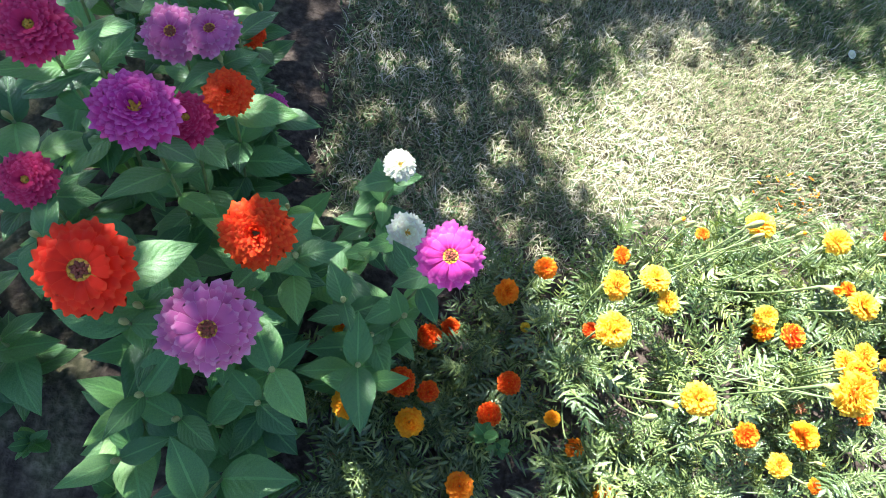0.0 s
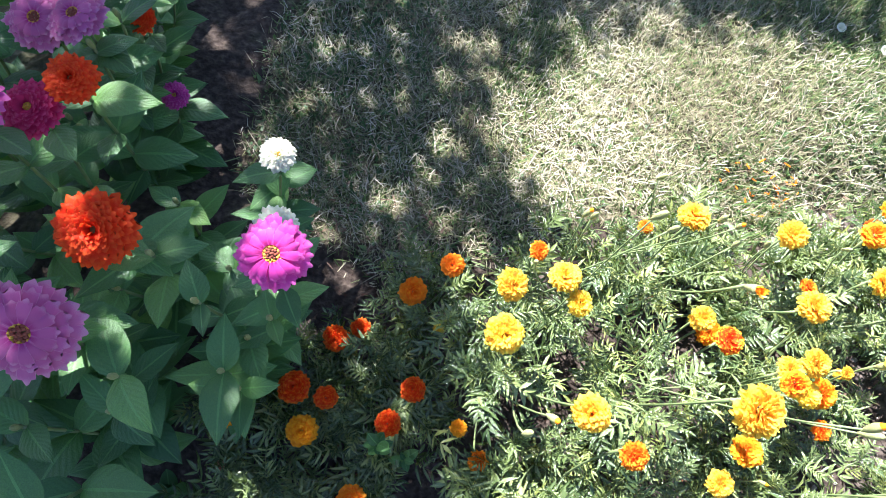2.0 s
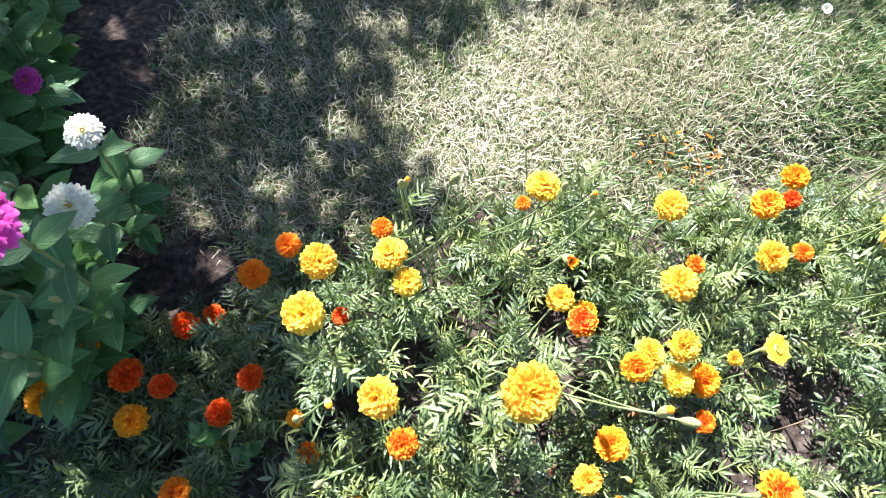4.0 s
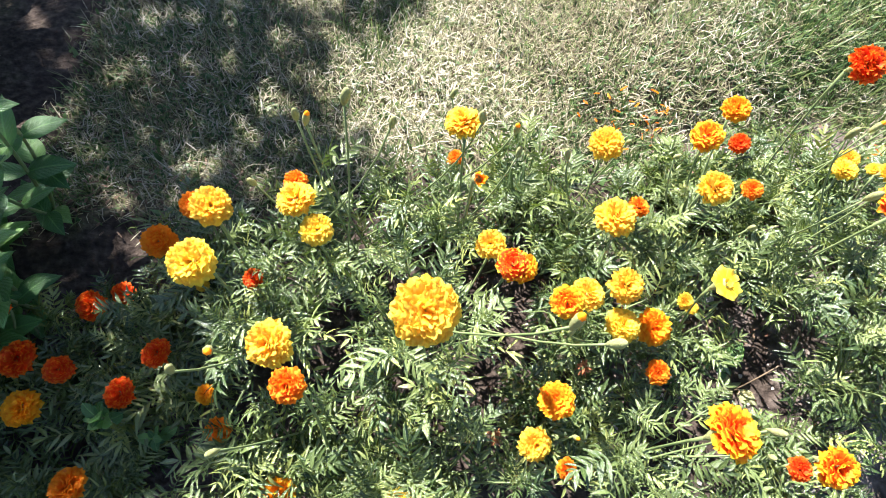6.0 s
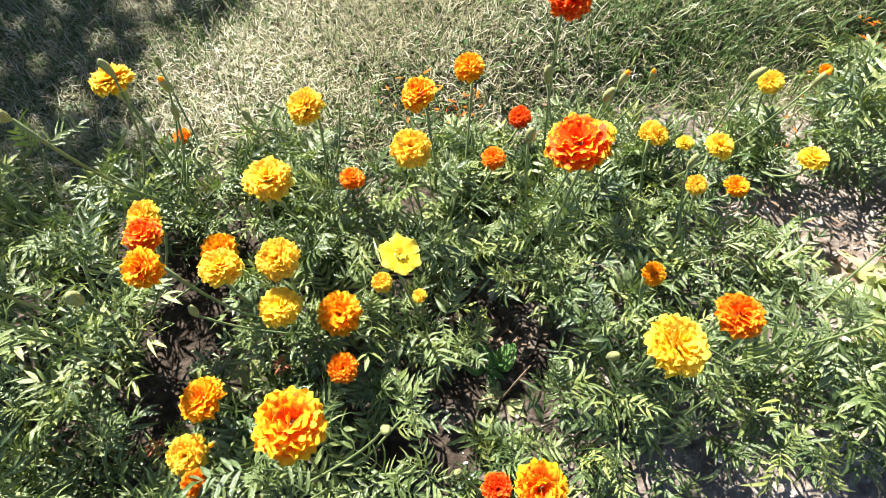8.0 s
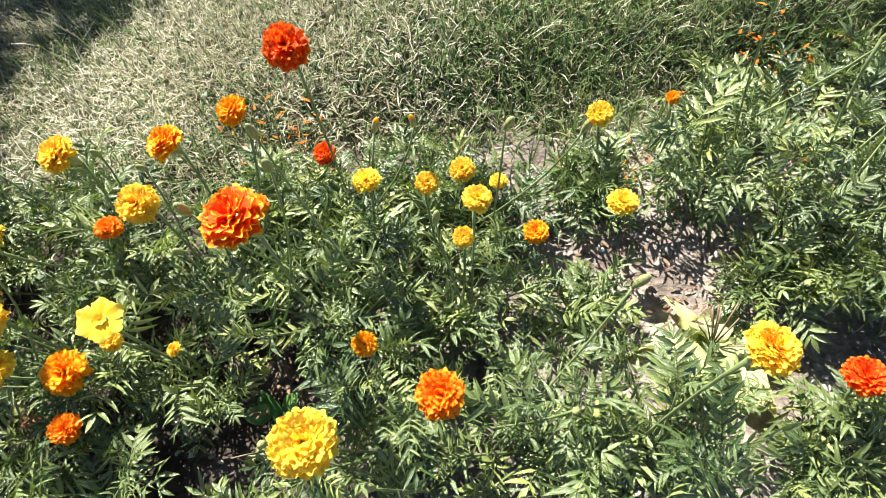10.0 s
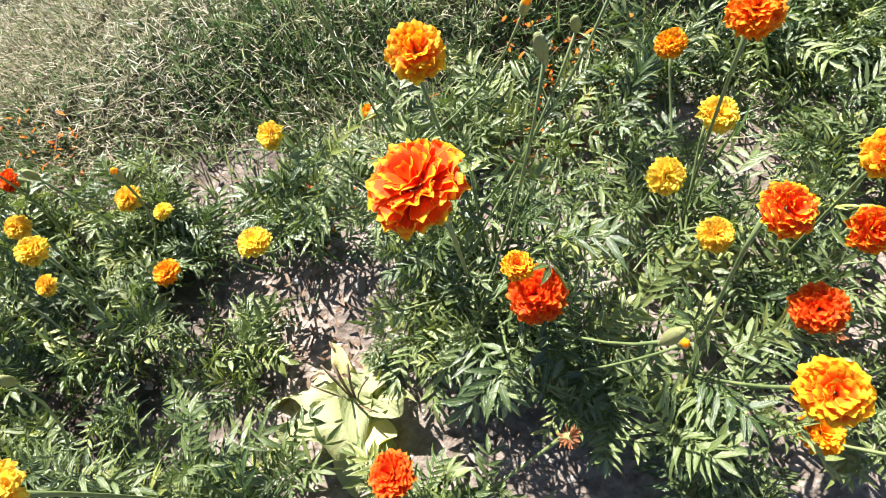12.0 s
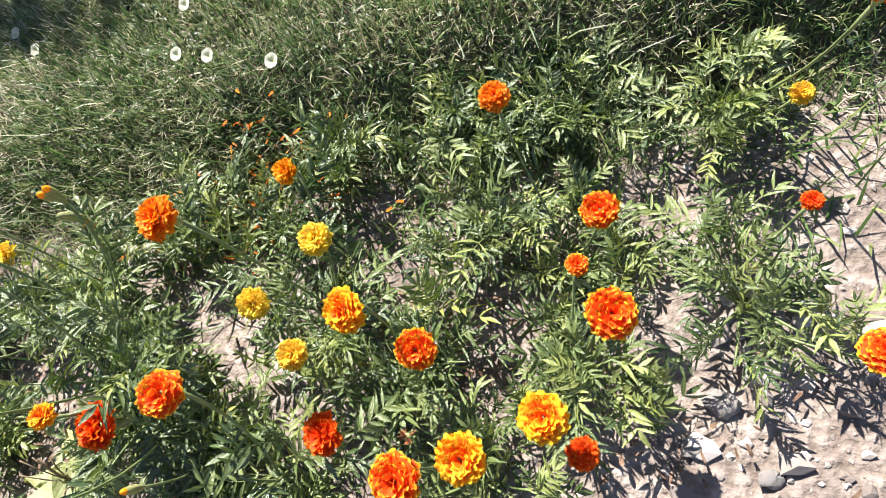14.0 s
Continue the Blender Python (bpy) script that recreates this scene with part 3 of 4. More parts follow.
def marigold(x, y, tall, wide, seed, blooms, buds=(), label="bushy marigold plant with feathery green leaves in the flower bed", leaves=84):
    """A marigold: stems that fork from the base, feathered leaves on them, flower heads and buds on stalks."""
    r = random.Random(seed)
    z0 = float(height(x, y))
    plant = tagged(new("marigold_plant"), label, "flower", "marigolds in the bed")
    plant.location = (x, y, z0)
    stems, nodes = Shape(), []
    branches = 13
    for b in range(branches):
        t = 2 * math.pi * (b + r.uniform(-0.3, 0.3)) / branches * 2.0
        reach = wide * math.sqrt(r.uniform(0.05, 1.0))
        top = tall * r.uniform(0.62, 1.0) * (1.06 - 0.38 * (reach / wide) ** 2)
        end = Vector((math.cos(t) * reach, math.sin(t) * reach, top))
        line = bezier((r.uniform(-0.01, 0.01), r.uniform(-0.01, 0.01), 0), (end.x * 0.35, end.y * 0.35, top * 0.6), end, 7)
        stems.tube(line, [0.0035, 0.0032, 0.003, 0.0026, 0.0022, 0.0018, 0.0014], 5)
        nodes.append(line)
    child("stem", stems.mesh("marigold_stems", STEM), plant)
    for k in range(leaves):
        line = nodes[k % branches]
        at = min(5.99, max(1.4, 1.4 + 4.6 * r.random() ** 0.75))
        i = int(at)
        p = line[i].lerp(line[i + 1], at - i)
        t = r.uniform(0, 2 * math.pi)
        if any(math.hypot(x + p.x - cx, y + p.y - cy) < reach for cx, cy, reach in CLEARINGS):
            continue
        out = Vector((math.cos(t), math.sin(t), r.uniform(-0.35, 1.2)))
        out += Vector((p.x, p.y, 0)) * (2.5 / max(wide, 0.05)) * 0.5
        child("leaf", LEAVES[r.randrange(len(LEAVES))], plant, aim(p, out, r.uniform(0.045, 0.085) * (1 if x < 1.75 or x > 2.8 else 1.15), r.uniform(-0.9, 0.9)))
    for line in nodes[::1 if leaves > 70 else 2]:
        if any(math.hypot(x + line[-1].x - cx, y + line[-1].y - cy) < reach for cx, cy, reach in CLEARINGS):
            continue
        for k in range(3):
            t = r.uniform(0, 2 * math.pi)
            out = Vector((math.cos(t), math.sin(t), r.uniform(0.6, 2.5)))
            child("leaf", LEAVES[r.randrange(len(LEAVES))], plant, aim(line[-1], out, r.uniform(0.03, 0.055), r.uniform(-1, 1)))
    for bx, by, bz, size, kind in blooms:
        size *= 0.95
        head = Vector((bx - x, by - y, bz - z0))
        n = Vector((r.uniform(-0.35, 0.35), r.uniform(-0.6, 0.15), 1)).normalized()
        root = nodes[r.randrange(branches)][3]
        low = head - n * size * 1.35
        line = bezier(root * 0.8, (low.x * 0.8 + root.x * 0.2, low.y * 0.8 + root.y * 0.2, low.z * 0.55), low, 8)
        s = Shape()
        s.tube(line, [0.0022] * 6 + [0.0026, 0.0032], 5)
        child("flower_stalk", s.mesh("stalk", STEM), plant)
        options = HEADS[kind]
        h = child("flower_head", options[r.randrange(len(options))], plant, face(head - n * size * 0.25, n, size, r.uniform(0, 6.3)), SAID[kind])
        child("calyx", CUP, h, None, "green ribbed flower cup")
    for bx, by, bz, size in buds:
        tip = Vector((bx - x, by - y, bz - z0))
        root = nodes[r.randrange(branches)][4]
        s = Shape()
        s.tube(bezier(root, (tip.x * 0.8 + root.x * 0.2, tip.y * 0.8 + root.y * 0.2, (tip.z + root.z) / 2), tip, 6), [0.0018] * 6, 5)
        child("bud_stalk", s.mesh("stalk", STEM), plant)
        child("flower_bud", BUDS[r.randrange(3)], plant, face(tip, (r.uniform(-0.4, 0.4), r.uniform(-0.4, 0.2), 1), size * 0.98, 0), "closed green flower bud")
    return plant


# ---- marigolds, along the bed ----
SHADY = "low marigold plant with dark feathery leaves in tree shade"
marigold(-0.14, 0.57, 0.12, 0.14, 1, [(-0.178, 0.522, 0.219, 0.036, "gold"), (-0.208, 0.665, 0.168, 0.03, "gold"), (-0.099, 0.658, 0.2, 0.016, "rust"), (-0.211, 0.705, 0.2, 0.027, "rust"), (-0.17, 0.635, 0.15, 0.024, "orange")], label=SHADY)
marigold(0.0, 0.6, 0.1, 0.14, 2, [(-0.004, 0.688, 0.116, 0.034, "rust"), (0.049, 0.717, 0.11, 0.026, "rust"), (-0.07, 0.575, 0.17, 0.037, "rust"), (-0.003, 0.56, 0.152, 0.028, "rust"), (-0.042, 0.493, 0.159, 0.035, "gold")], label=SHADY)
marigold(0.16, 0.57, 0.13, 0.14, 3, [(0.171, 0.586, 0.18, 0.03, "rust"), (0.126, 0.516, 0.18, 0.03, "rust"), (0.27, 0.515, 0.18, 0.02, "gold")], label=SHADY)
marigold(0.06, 0.4, 0.1, 0.15, 4, [(0.069, 0.373, 0.16, 0.033, "orange")], label=SHADY)
marigold(-0.15, 0.36, 0.1, 0.15, 5, [(-0.2, 0.42, 0.1, 0.016, "withered")], label=SHADY)
marigold(0.17, 0.78, 0.15, 0.14, 6, [(0.155, 0.78, 0.228, 0.034, "orange"), (0.227, 0.827, 0.285, 0.028, "orange"), (0.22, 0.72, 0.16, 0.014, "yellow")], label=SHADY)
marigold(0.34, 0.66, 0.28, 0.15, 7, [(0.308, 0.664, 0.416, 0.039, "lemon"), (0.322, 0.754, 0.42, 0.034, "yellow"), (0.342, 0.703, 0.25, 0.021, "rust"), (0.442, 0.541, 0.45, 0.035, "yellow"), (0.31, 0.455, 0.2, 0.024, "orange")], [(0.371, 0.534, 0.45, 0.014), (0.331, 0.505, 0.45, 0.013)])
marigold(0.44, 0.84, 0.27, 0.15, 8, [(0.432, 0.793, 0.382, 0.035, "yellow"), (0.468, 0.748, 0.36, 0.03, "lemon"), (0.408, 0.873, 0.3, 0.024, "orange")], [(0.525, 0.85, 0.545, 0.015), (0.446, 0.87, 0.48, 0.012), (0.449, 0.894, 0.44, 0.013), (0.586, 0.859, 0.485, 0.012), (0.37, 0.81, 0.39, 0.012)])
marigold(0.45, 0.4, 0.26, 0.16, 9, [(0.484, 0.481, 0.5, 0.024, "orange")], [(0.36, 0.42, 0.33, 0.012)])
marigold(0.64, 0.62, 0.34, 0.15, 10, [(0.641, 0.549, 0.573, 0.043, "yellow"), (0.833, 0.755, 0.2, 0.034, "gold"), (0.787, 0.709, 0.33, 0.032, "red_gold"), (0.755, 0.757, 0.3, 0.03, "yellow")], [(0.867, 0.536, 0.494, 0.015), (0.799, 0.536, 0.571, 0.015)])
marigold(0.68, 0.9, 0.22, 0.15, 11, [(0.702, 0.945, 0.396, 0.036, "yellow"), (0.704, 1.004, 0.2, 0.02, "orange"), (0.709, 0.748, 0.526, 0.026, "opening")], [(0.731, 0.92, 0.425, 0.014), (0.793, 0.928, 0.39, 0.013), (0.69, 1.08, 0.3, 0.013), (0.8, 0.9, 0.36, 0.012)])
marigold(0.68, 0.38, 0.2, 0.16, 12, [(0.606, 0.343, 0.174, 0.03, "yellow")])
marigold(0.9, 0.5, 0.14, 0.15, 13, [(0.872, 0.507, 0.216, 0.036, "gold"), (0.843, 0.439, 0.157, 0.033, "yellow"), (0.778, 0.453, 0.129, 0.022, "withered"), (0.95, 0.58, 0.14, 0.022, "withered"), (0.884, 0.399, 0.2, 0.02, "orange")], [(0.9, 0.45, 0.2, 0.01)])
marigold(0.98, 0.68, 0.22, 0.14, 14, [(0.981, 0.679, 0.316, 0.034, "yellow"), (0.982, 0.625, 0.276, 0.034, "lemon"), (1.057, 0.632, 0.231, 0.038, "gold"), (0.85, 0.619, 0.401, 0.029, "gold_red"), (0.91, 0.66, 0.33, 0.032, "yellow"), (1.066, 0.558, 0.2, 0.026, "orange")], [(0.88, 0.6, 0.3, 0.012), (0.96, 0.76, 0.33, 0.011)])
marigold(0.97, 0.88, 0.2, 0.15, 15, [(0.961, 0.785, 0.363, 0.039, "yellow"), (0.979, 0.96, 0.327, 0.036, "yellow"), (1.057, 0.867, 0.255, 0.024, "orange")], [(0.9, 0.92, 0.33, 0.012), (1.03, 0.98, 0.3, 0.01)])
marigold(1.2, 0.86, 0.22, 0.15, 16, [(1.161, 0.859, 0.342, 0.035, "yellow"), (1.167, 0.973, 0.345, 0.034, "gold_red"), (1.251, 1.05, 0.331, 0.03, "gold"), (1.361, 1.085, 0.173, 0.026, "rust"), (1.296, 0.914, 0.254, 0.024, "orange")], [(1.23, 0.8, 0.3, 0.011), (1.12, 0.95, 0.3, 0.011)])
marigold(1.06, 0.42, 0.24, 0.15, 17, [(1.06, 0.444, 0.401, 0.042, "gold_red")], [(1.15, 0.45, 0.34, 0.013)])
marigold(1.18, 0.66, 0.14, 0.1, 18, [(1.155, 0.687, 0.323, 0.034, "single"), (1.172, 0.692, 0.164, 0.014, "yellow"), (1.12, 0.68, 0.24, 0.018, "yellow")], leaves=40)
marigold(1.33, 0.4, 0.12, 0.14, 19, [(1.347, 0.399, 0.204, 0.04, "gold_red"), (1.29, 0.4, 0.19, 0.024, "rust")], [(1.24, 0.42, 0.19, 0.012)])
marigold(1.42, 0.78, 0.28, 0.15, 20, [(1.378, 0.77, 0.464, 0.045, "red_gold"), (1.481, 0.951, 0.28, 0.027, "lemon")], [(1.32, 0.78, 0.45, 0.014), (1.417, 0.83, 0.47, 0.013), (1.36, 0.92, 0.42, 0.014)])
marigold(1.4, 0.99, 0.16, 0.12, 21, [(1.395, 1.033, 0.475, 0.037, "rust")], [(1.5, 1.0, 0.34, 0.013), (1.56, 1.02, 0.33, 0.012)])
marigold(1.52, 0.56, 0.24, 0.16, 22, [(1.485, 0.538, 0.388, 0.041, "lemon"), (1.515, 0.674, 0.291, 0.02, "gold"), (1.62, 0.612, 0.295, 0.036, "orange")], [(1.42, 0.54, 0.33, 0.012), (1.55, 0.5, 0.3, 0.01)])
marigold(1.62, 0.8, 0.2, 0.16, 23, [(1.662, 0.906, 0.3, 0.026, "lemon"), (1.64, 0.87, 0.24, 0.02, "yellow"), (1.58, 0.951, 0.273, 0.022, "yellow")], [(1.6, 0.86, 0.3, 0.013)])
marigold(1.66, 1.02, 0.12, 0.12, 24, [(1.63, 1.065, 0.155, 0.028, "yellow"), (1.766, 0.931, 0.156, 0.026, "gold"), (1.7, 1.05, 0.14, 0.02, "lemon")], [(1.701, 0.991, 0.36, 0.014), (1.819, 1.002, 0.34, 0.014)])
marigold(1.78, 0.58, 0.24, 0.17, 25, [], [(1.848, 0.726, 0.394, 0.013), (1.79, 0.6, 0.3, 0.011)])
marigold(1.96, 0.58, 0.22, 0.14, 26, [(1.95, 0.637, 0.462, 0.03, "yellow")])
marigold(1.91, 1.1, 0.07, 0.1, 27, [(1.896, 1.188, 0.174, 0.029, "lemon"), (1.921, 0.989, 0.169, 0.031, "lemon")], leaves=50)
marigold(2.12, 1.12, 0.24, 0.15, 28, [(2.057, 1.262, 0.141, 0.016, "gold")], [(2.1, 1.2, 0.5, 0.013), (2.35, 1.2, 0.4, 0.014)], leaves=75)
marigold(2.3, 0.98, 0.3, 0.16, 29, [(2.249, 1.102, 0.452, 0.036, "gold_red"), (2.303, 0.895, 0.545, 0.043, "red_gold"), (2.362, 0.915, 0.33, 0.02, "gold_red")], [(2.383, 1.067, 0.47, 0.014), (2.411, 1.171, 0.4, 0.014), (2.444, 1.172, 0.45, 0.014)])
marigold(2.4, 0.88, 0.2, 0.13, 30, [(2.379, 0.905, 0.262, 0.04, "rust")], [(2.496, 0.831, 0.39, 0.014), (2.53, 0.85, 0.3, 0.013)])
marigold(2.24, 0.6, 0.13, 0.13, 31, [(2.218, 0.683, 0.199, 0.033, "rust"), (2.428, 0.751, 0.2, 0.022, "withered")], [(2.36, 0.66, 0.2, 0.012)])
marigold(2.6, 0.84, 0.22, 0.15, 32, [(2.606, 0.963, 0.387, 0.03, "red_gold"), (2.63, 0.807, 0.369, 0.031, "gold_red"), (2.728, 0.8, 0.112, 0.03, "gold"), (2.704, 0.931, 0.196, 0.034, "rust"), (2.788, 0.778, 0.218, 0.036, "lemon")], leaves=70)
marigold(2.58, 1.12, 0.16, 0.15, 33, [(2.578, 1.153, 0.434, 0.03, "orange"), (2.543, 1.106, 0.193, 0.03, "lemon"), (2.62, 1.222, 0.177, 0.032, "lemon"), (2.551, 1.333, 0.201, 0.026, "gold"), (2.61, 1.037, 0.161, 0.028, "yellow")], leaves=60)
marigold(2.76, 1.06, 0.12, 0.12, 34, [(2.756, 1.085, 0.288, 0.034, "gold_red"), (2.805, 1.06, 0.143, 0.036, "red_gold"), (2.78, 0.935, 0.069, 0.02, "withered")], leaves=70)
marigold(2.88, 0.88, 0.1, 0.12, 35, [(2.836, 0.896, 0.241, 0.036, "red_gold"), (2.906, 0.927, 0.209, 0.036, "gold_red"), (3.0, 0.838, 0.142, 0.036, "lemon")], [(2.95, 0.8, 0.1, 0.012)], leaves=60)
marigold(3.02, 1.06, 0.1, 0.13, 36, [(2.997, 0.986, 0.173, 0.037, "gold_red"), (3.079, 1.119, 0.19, 0.038, "red_gold"), (3.044, 0.946, 0.076, 0.026, "rust"), (3.03, 1.205, 0.12, 0.02, "red_gold")], leaves=70)
marigold(3.04, 1.27, 0.08, 0.14, 37, [(3.059, 1.279, 0.147, 0.032, "red_gold"), (2.915, 1.416, 0.246, 0.026, "orange")], leaves=62)
marigold(2.86, 1.3, 0.14, 0.12, 38, [], leaves=50)
marigold(3.28, 1.2, 0.14, 0.15, 39, [(3.395, 1.108, 0.1, 0.034, "red_gold"), (3.33, 1.3, 0.12, 0.016, "rust")], leaves=62)
marigold(3.25, 1.54, 0.14, 0.11, 40, [(3.348, 1.494, 0.08, 0.02, "yellow"), (3.364, 1.474, 0.3, 0.024, "rust")], leaves=62)
marigold(2.4, 1.3, 0.12, 0.15, 41, [], leaves=50)
marigold(2.2, 1.3, 0.1, 0.13, 43, [], leaves=50)
marigold(2.78, 1.5, 0.12, 0.14, 44, [], leaves=62)
marigold(2.98, 1.56, 0.12, 0.12, 45, [], leaves=62)
marigold(2.52, 1.44, 0.1, 0.13, 46, [], leaves=45)
marigold(1.54, 1.08, 0.1, 0.12, 47, [], leaves=80)
marigold(1.24, 1.02, 0.14, 0.12, 48, [], leaves=80)
marigold(0.86, 1.0, 0.14, 0.12, 49, [], leaves=80)
marigold(2.62, 0.6, 0.12, 0.14, 42, [])

marigold(0.34, 0.38, 0.24, 0.13, 52, [(0.405, 0.355, 0.138, 0.036, "gold")])
marigold(0.56, 0.34, 0.22, 0.14, 53, [])
marigold(1.85, 0.82, 0.09, 0.09, 54, [], leaves=40)
marigold(2.2, 0.9, 0.1, 0.08, 55, [], leaves=40)

# ---- zinnias ----
ZHEADS = {
    "magenta": zinnia_mesh("zinnia_magenta", PETALS["magenta"], rng, 3, 0.24, 13, 0.33), "purple": zinnia_mesh("zinnia_purple", PETALS["purple"], rng, 3, 0.2, 20, 0.42),
    "violet": zinnia_mesh("zinnia_violet", PETALS["violet"], rng, 8, 0.16, tuft=10), "crimson": zinnia_mesh("zinnia_crimson", PETALS["crimson"], rng, 8, 0.14),
    "scarlet": zinnia_mesh("zinnia_scarlet", PETALS["scarlet"], rng, 3, 0.24, 28, 0.45), "vermilion": zinnia_mesh("zinnia_vermilion", PETALS["vermilion"], rng, 9, 0.1, tuft=22),
    "white": zinnia_mesh("zinnia_white", PETALS["white"], rng, 7, 0.16, 40, 0.6, 14),
}
YELLOW_DISC, TWO_DISC = zinnia_disc("disc", rng, [DISC]), zinnia_disc("two_disc", rng, [DISC, DARK_DISC])


def zinnia(x, y, seed, heads, tall=0.4, size=0.11, whorls=5):
    """A zinnia: an upright stem for each head, broad leaves in crossed pairs up the stem."""
    r = random.Random(seed)
    z0 = float(height(x, y))
    kinds = {k[4] for k in heads}
    label = "tall zinnia plant with broad green leaves" + (" and " + sorted(kinds)[0] + " flowers" if kinds else "") + " in shade"
    plant = tagged(new("zinnia_plant"), label, "flower", "zinnias in the bed")
    plant.location = (x, y, z0)
    tops = [(Vector((hx - x, hy - y, hz - z0)), rad, kind) for hx, hy, hz, rad, kind in heads]
    while len(tops) < 3:
        a, d = r.uniform(0, 6.3), r.uniform(0.03, 0.13)
        tops.append((Vector((math.cos(a) * d, math.sin(a) * d, tall * r.uniform(0.7, 1.0))), 0, ""))
    for top, rad, kind in tops:
        n = Vector((r.uniform(-0.2, 0.25), r.uniform(-0.55, -0.1), 1)).normalized()
        end = top - n * rad * 0.5
        s = Shape()
        line = bezier((r.uniform(-0.02, 0.02), r.uniform(-0.02, 0.02), 0), (end.x * 0.75, end.y * 0.75, end.z * 0.5), end, 11)
        s.tube(line, [0.0042 - 0.00012 * i for i in range(11)], 6)
        child("stem", s.mesh("zinnia_stem", STEM), plant)
        turn = r.uniform(0, 3.14)
        for k in range(whorls):
            f = 0.2 + 0.68 * k / (whorls - 1) + r.uniform(-0.03, 0.03)
            if not kind and k == whorls - 1:
                f = 0.97
            i = min(9, int(f * 10))
            p = line[i].lerp(line[i + 1], f * 10 - i)
            for side in (0, math.pi):
                a = turn + k * 1.57 + side + r.uniform(-0.25, 0.25)
                out = Vector((math.cos(a), math.sin(a), r.uniform(0.0, 0.5)))
                child("leaf", ZLEAVES[r.randrange(3)], plant, aim(p, out, size * r.uniform(0.8, 1.25) * (1 - 0.12 * (k == whorls - 1)), r.uniform(-0.25, 0.25)))
        if kind:
            h = child("flower_head", ZHEADS[kind], plant, face(top - n * rad * 0.12, n, rad, r.uniform(0, 6.3)), kind + " zinnia flower")
            child("calyx", CUP, h, Matrix.Translation((0, 0, 0.05)) @ Matrix.Diagonal((0.55, 0.55, 0.45, 1)), "scaly green cup")
            if kind != "vermilion":
                child("disc", TWO_DISC if kind in ("magenta", "scarlet", "purple") else YELLOW_DISC, h, None, "yellow flower centre")
        else:
            child("flower_bud", BUDS[0], plant, face(top, (0, -0.1, 1), 0.012, 0), "small green bud")
    return plant


zinnia(-0.16, 0.7, 101, [(-0.052, 0.7, 0.618, 0.053, "magenta")], 0.42, 0.08)
zinnia(-0.2, 0.92, 102, [(-0.123, 0.961, 0.421, 0.036, "white"), (-0.099, 0.816, 0.422, 0.042, "white")], 0.32, 0.085, 4)
zinnia(-0.37, 0.76, 103, [(-0.354, 0.758, 0.482, 0.066, "vermilion")], 0.44)
zinnia(-0.42, 0.58, 104, [(-0.393, 0.592, 0.498, 0.078, "purple")], 0.42)
zinnia(-0.56, 0.64, 105, [(-0.524, 0.629, 0.62, 0.068, "scarlet")], 0.5)
zinnia(-0.56, 0.88, 106, [(-0.54, 0.901, 0.587, 0.068, "violet"), (-0.5, 0.95, 0.5, 0.052, "crimson")], 0.5)
zinnia(-0.5, 1.06, 107, [(-0.433, 0.992, 0.533, 0.045, "vermilion"), (-0.422, 1.187, 0.24, 0.034, "violet")], 0.45)
zinnia(-0.56, 1.16, 108, [(-0.588, 1.168, 0.455, 0.062, "purple"), (-0.511, 1.17, 0.477, 0.06, "purple")], 0.46)
zinnia(-0.72, 0.98, 109, [(-0.696, 0.994, 0.62, 0.06, "crimson")], 0.55)
zinnia(-0.76, 0.76, 110, [(-0.734, 0.823, 0.45, 0.05, "crimson")], 0.45)
zinnia(-0.56, 1.3, 111, [(-0.473, 1.284, 0.36, 0.035, "vermilion")], 0.4)
zinnia(-0.36, 0.46, 112, [], 0.36, 0.12, 4)
zinnia(-0.62, 0.48, 113, [], 0.4)
zinnia(-0.66, 1.3, 114, [], 0.5)
zinnia(-0.86, 1.18, 115, [], 0.52)
zinnia(-0.9, 0.94, 116, [], 0.5)
zinnia(-0.86, 0.55, 117, [], 0.4)
zinnia(-0.28, 0.84, 118, [], 0.3)
zinnia(-0.68, 1.52, 119, [], 0.45)
zinnia(-0.8, 1.45, 120, [], 0.5)
zinnia(-0.22, 0.6, 121, [], 0.34)
zinnia(-0.6, 1.42, 123, [], 0.36)
zinnia(-0.66, 1.66, 124, [], 0.4)
zinnia(-0.76, 1.66, 125, [], 0.5)
zinnia(-0.52, 1.12, 126, [], 0.36)
zinnia(-1.02, 1.4, 128, [], 0.5)
zinnia(-1.0, 0.72, 129, [], 0.45)


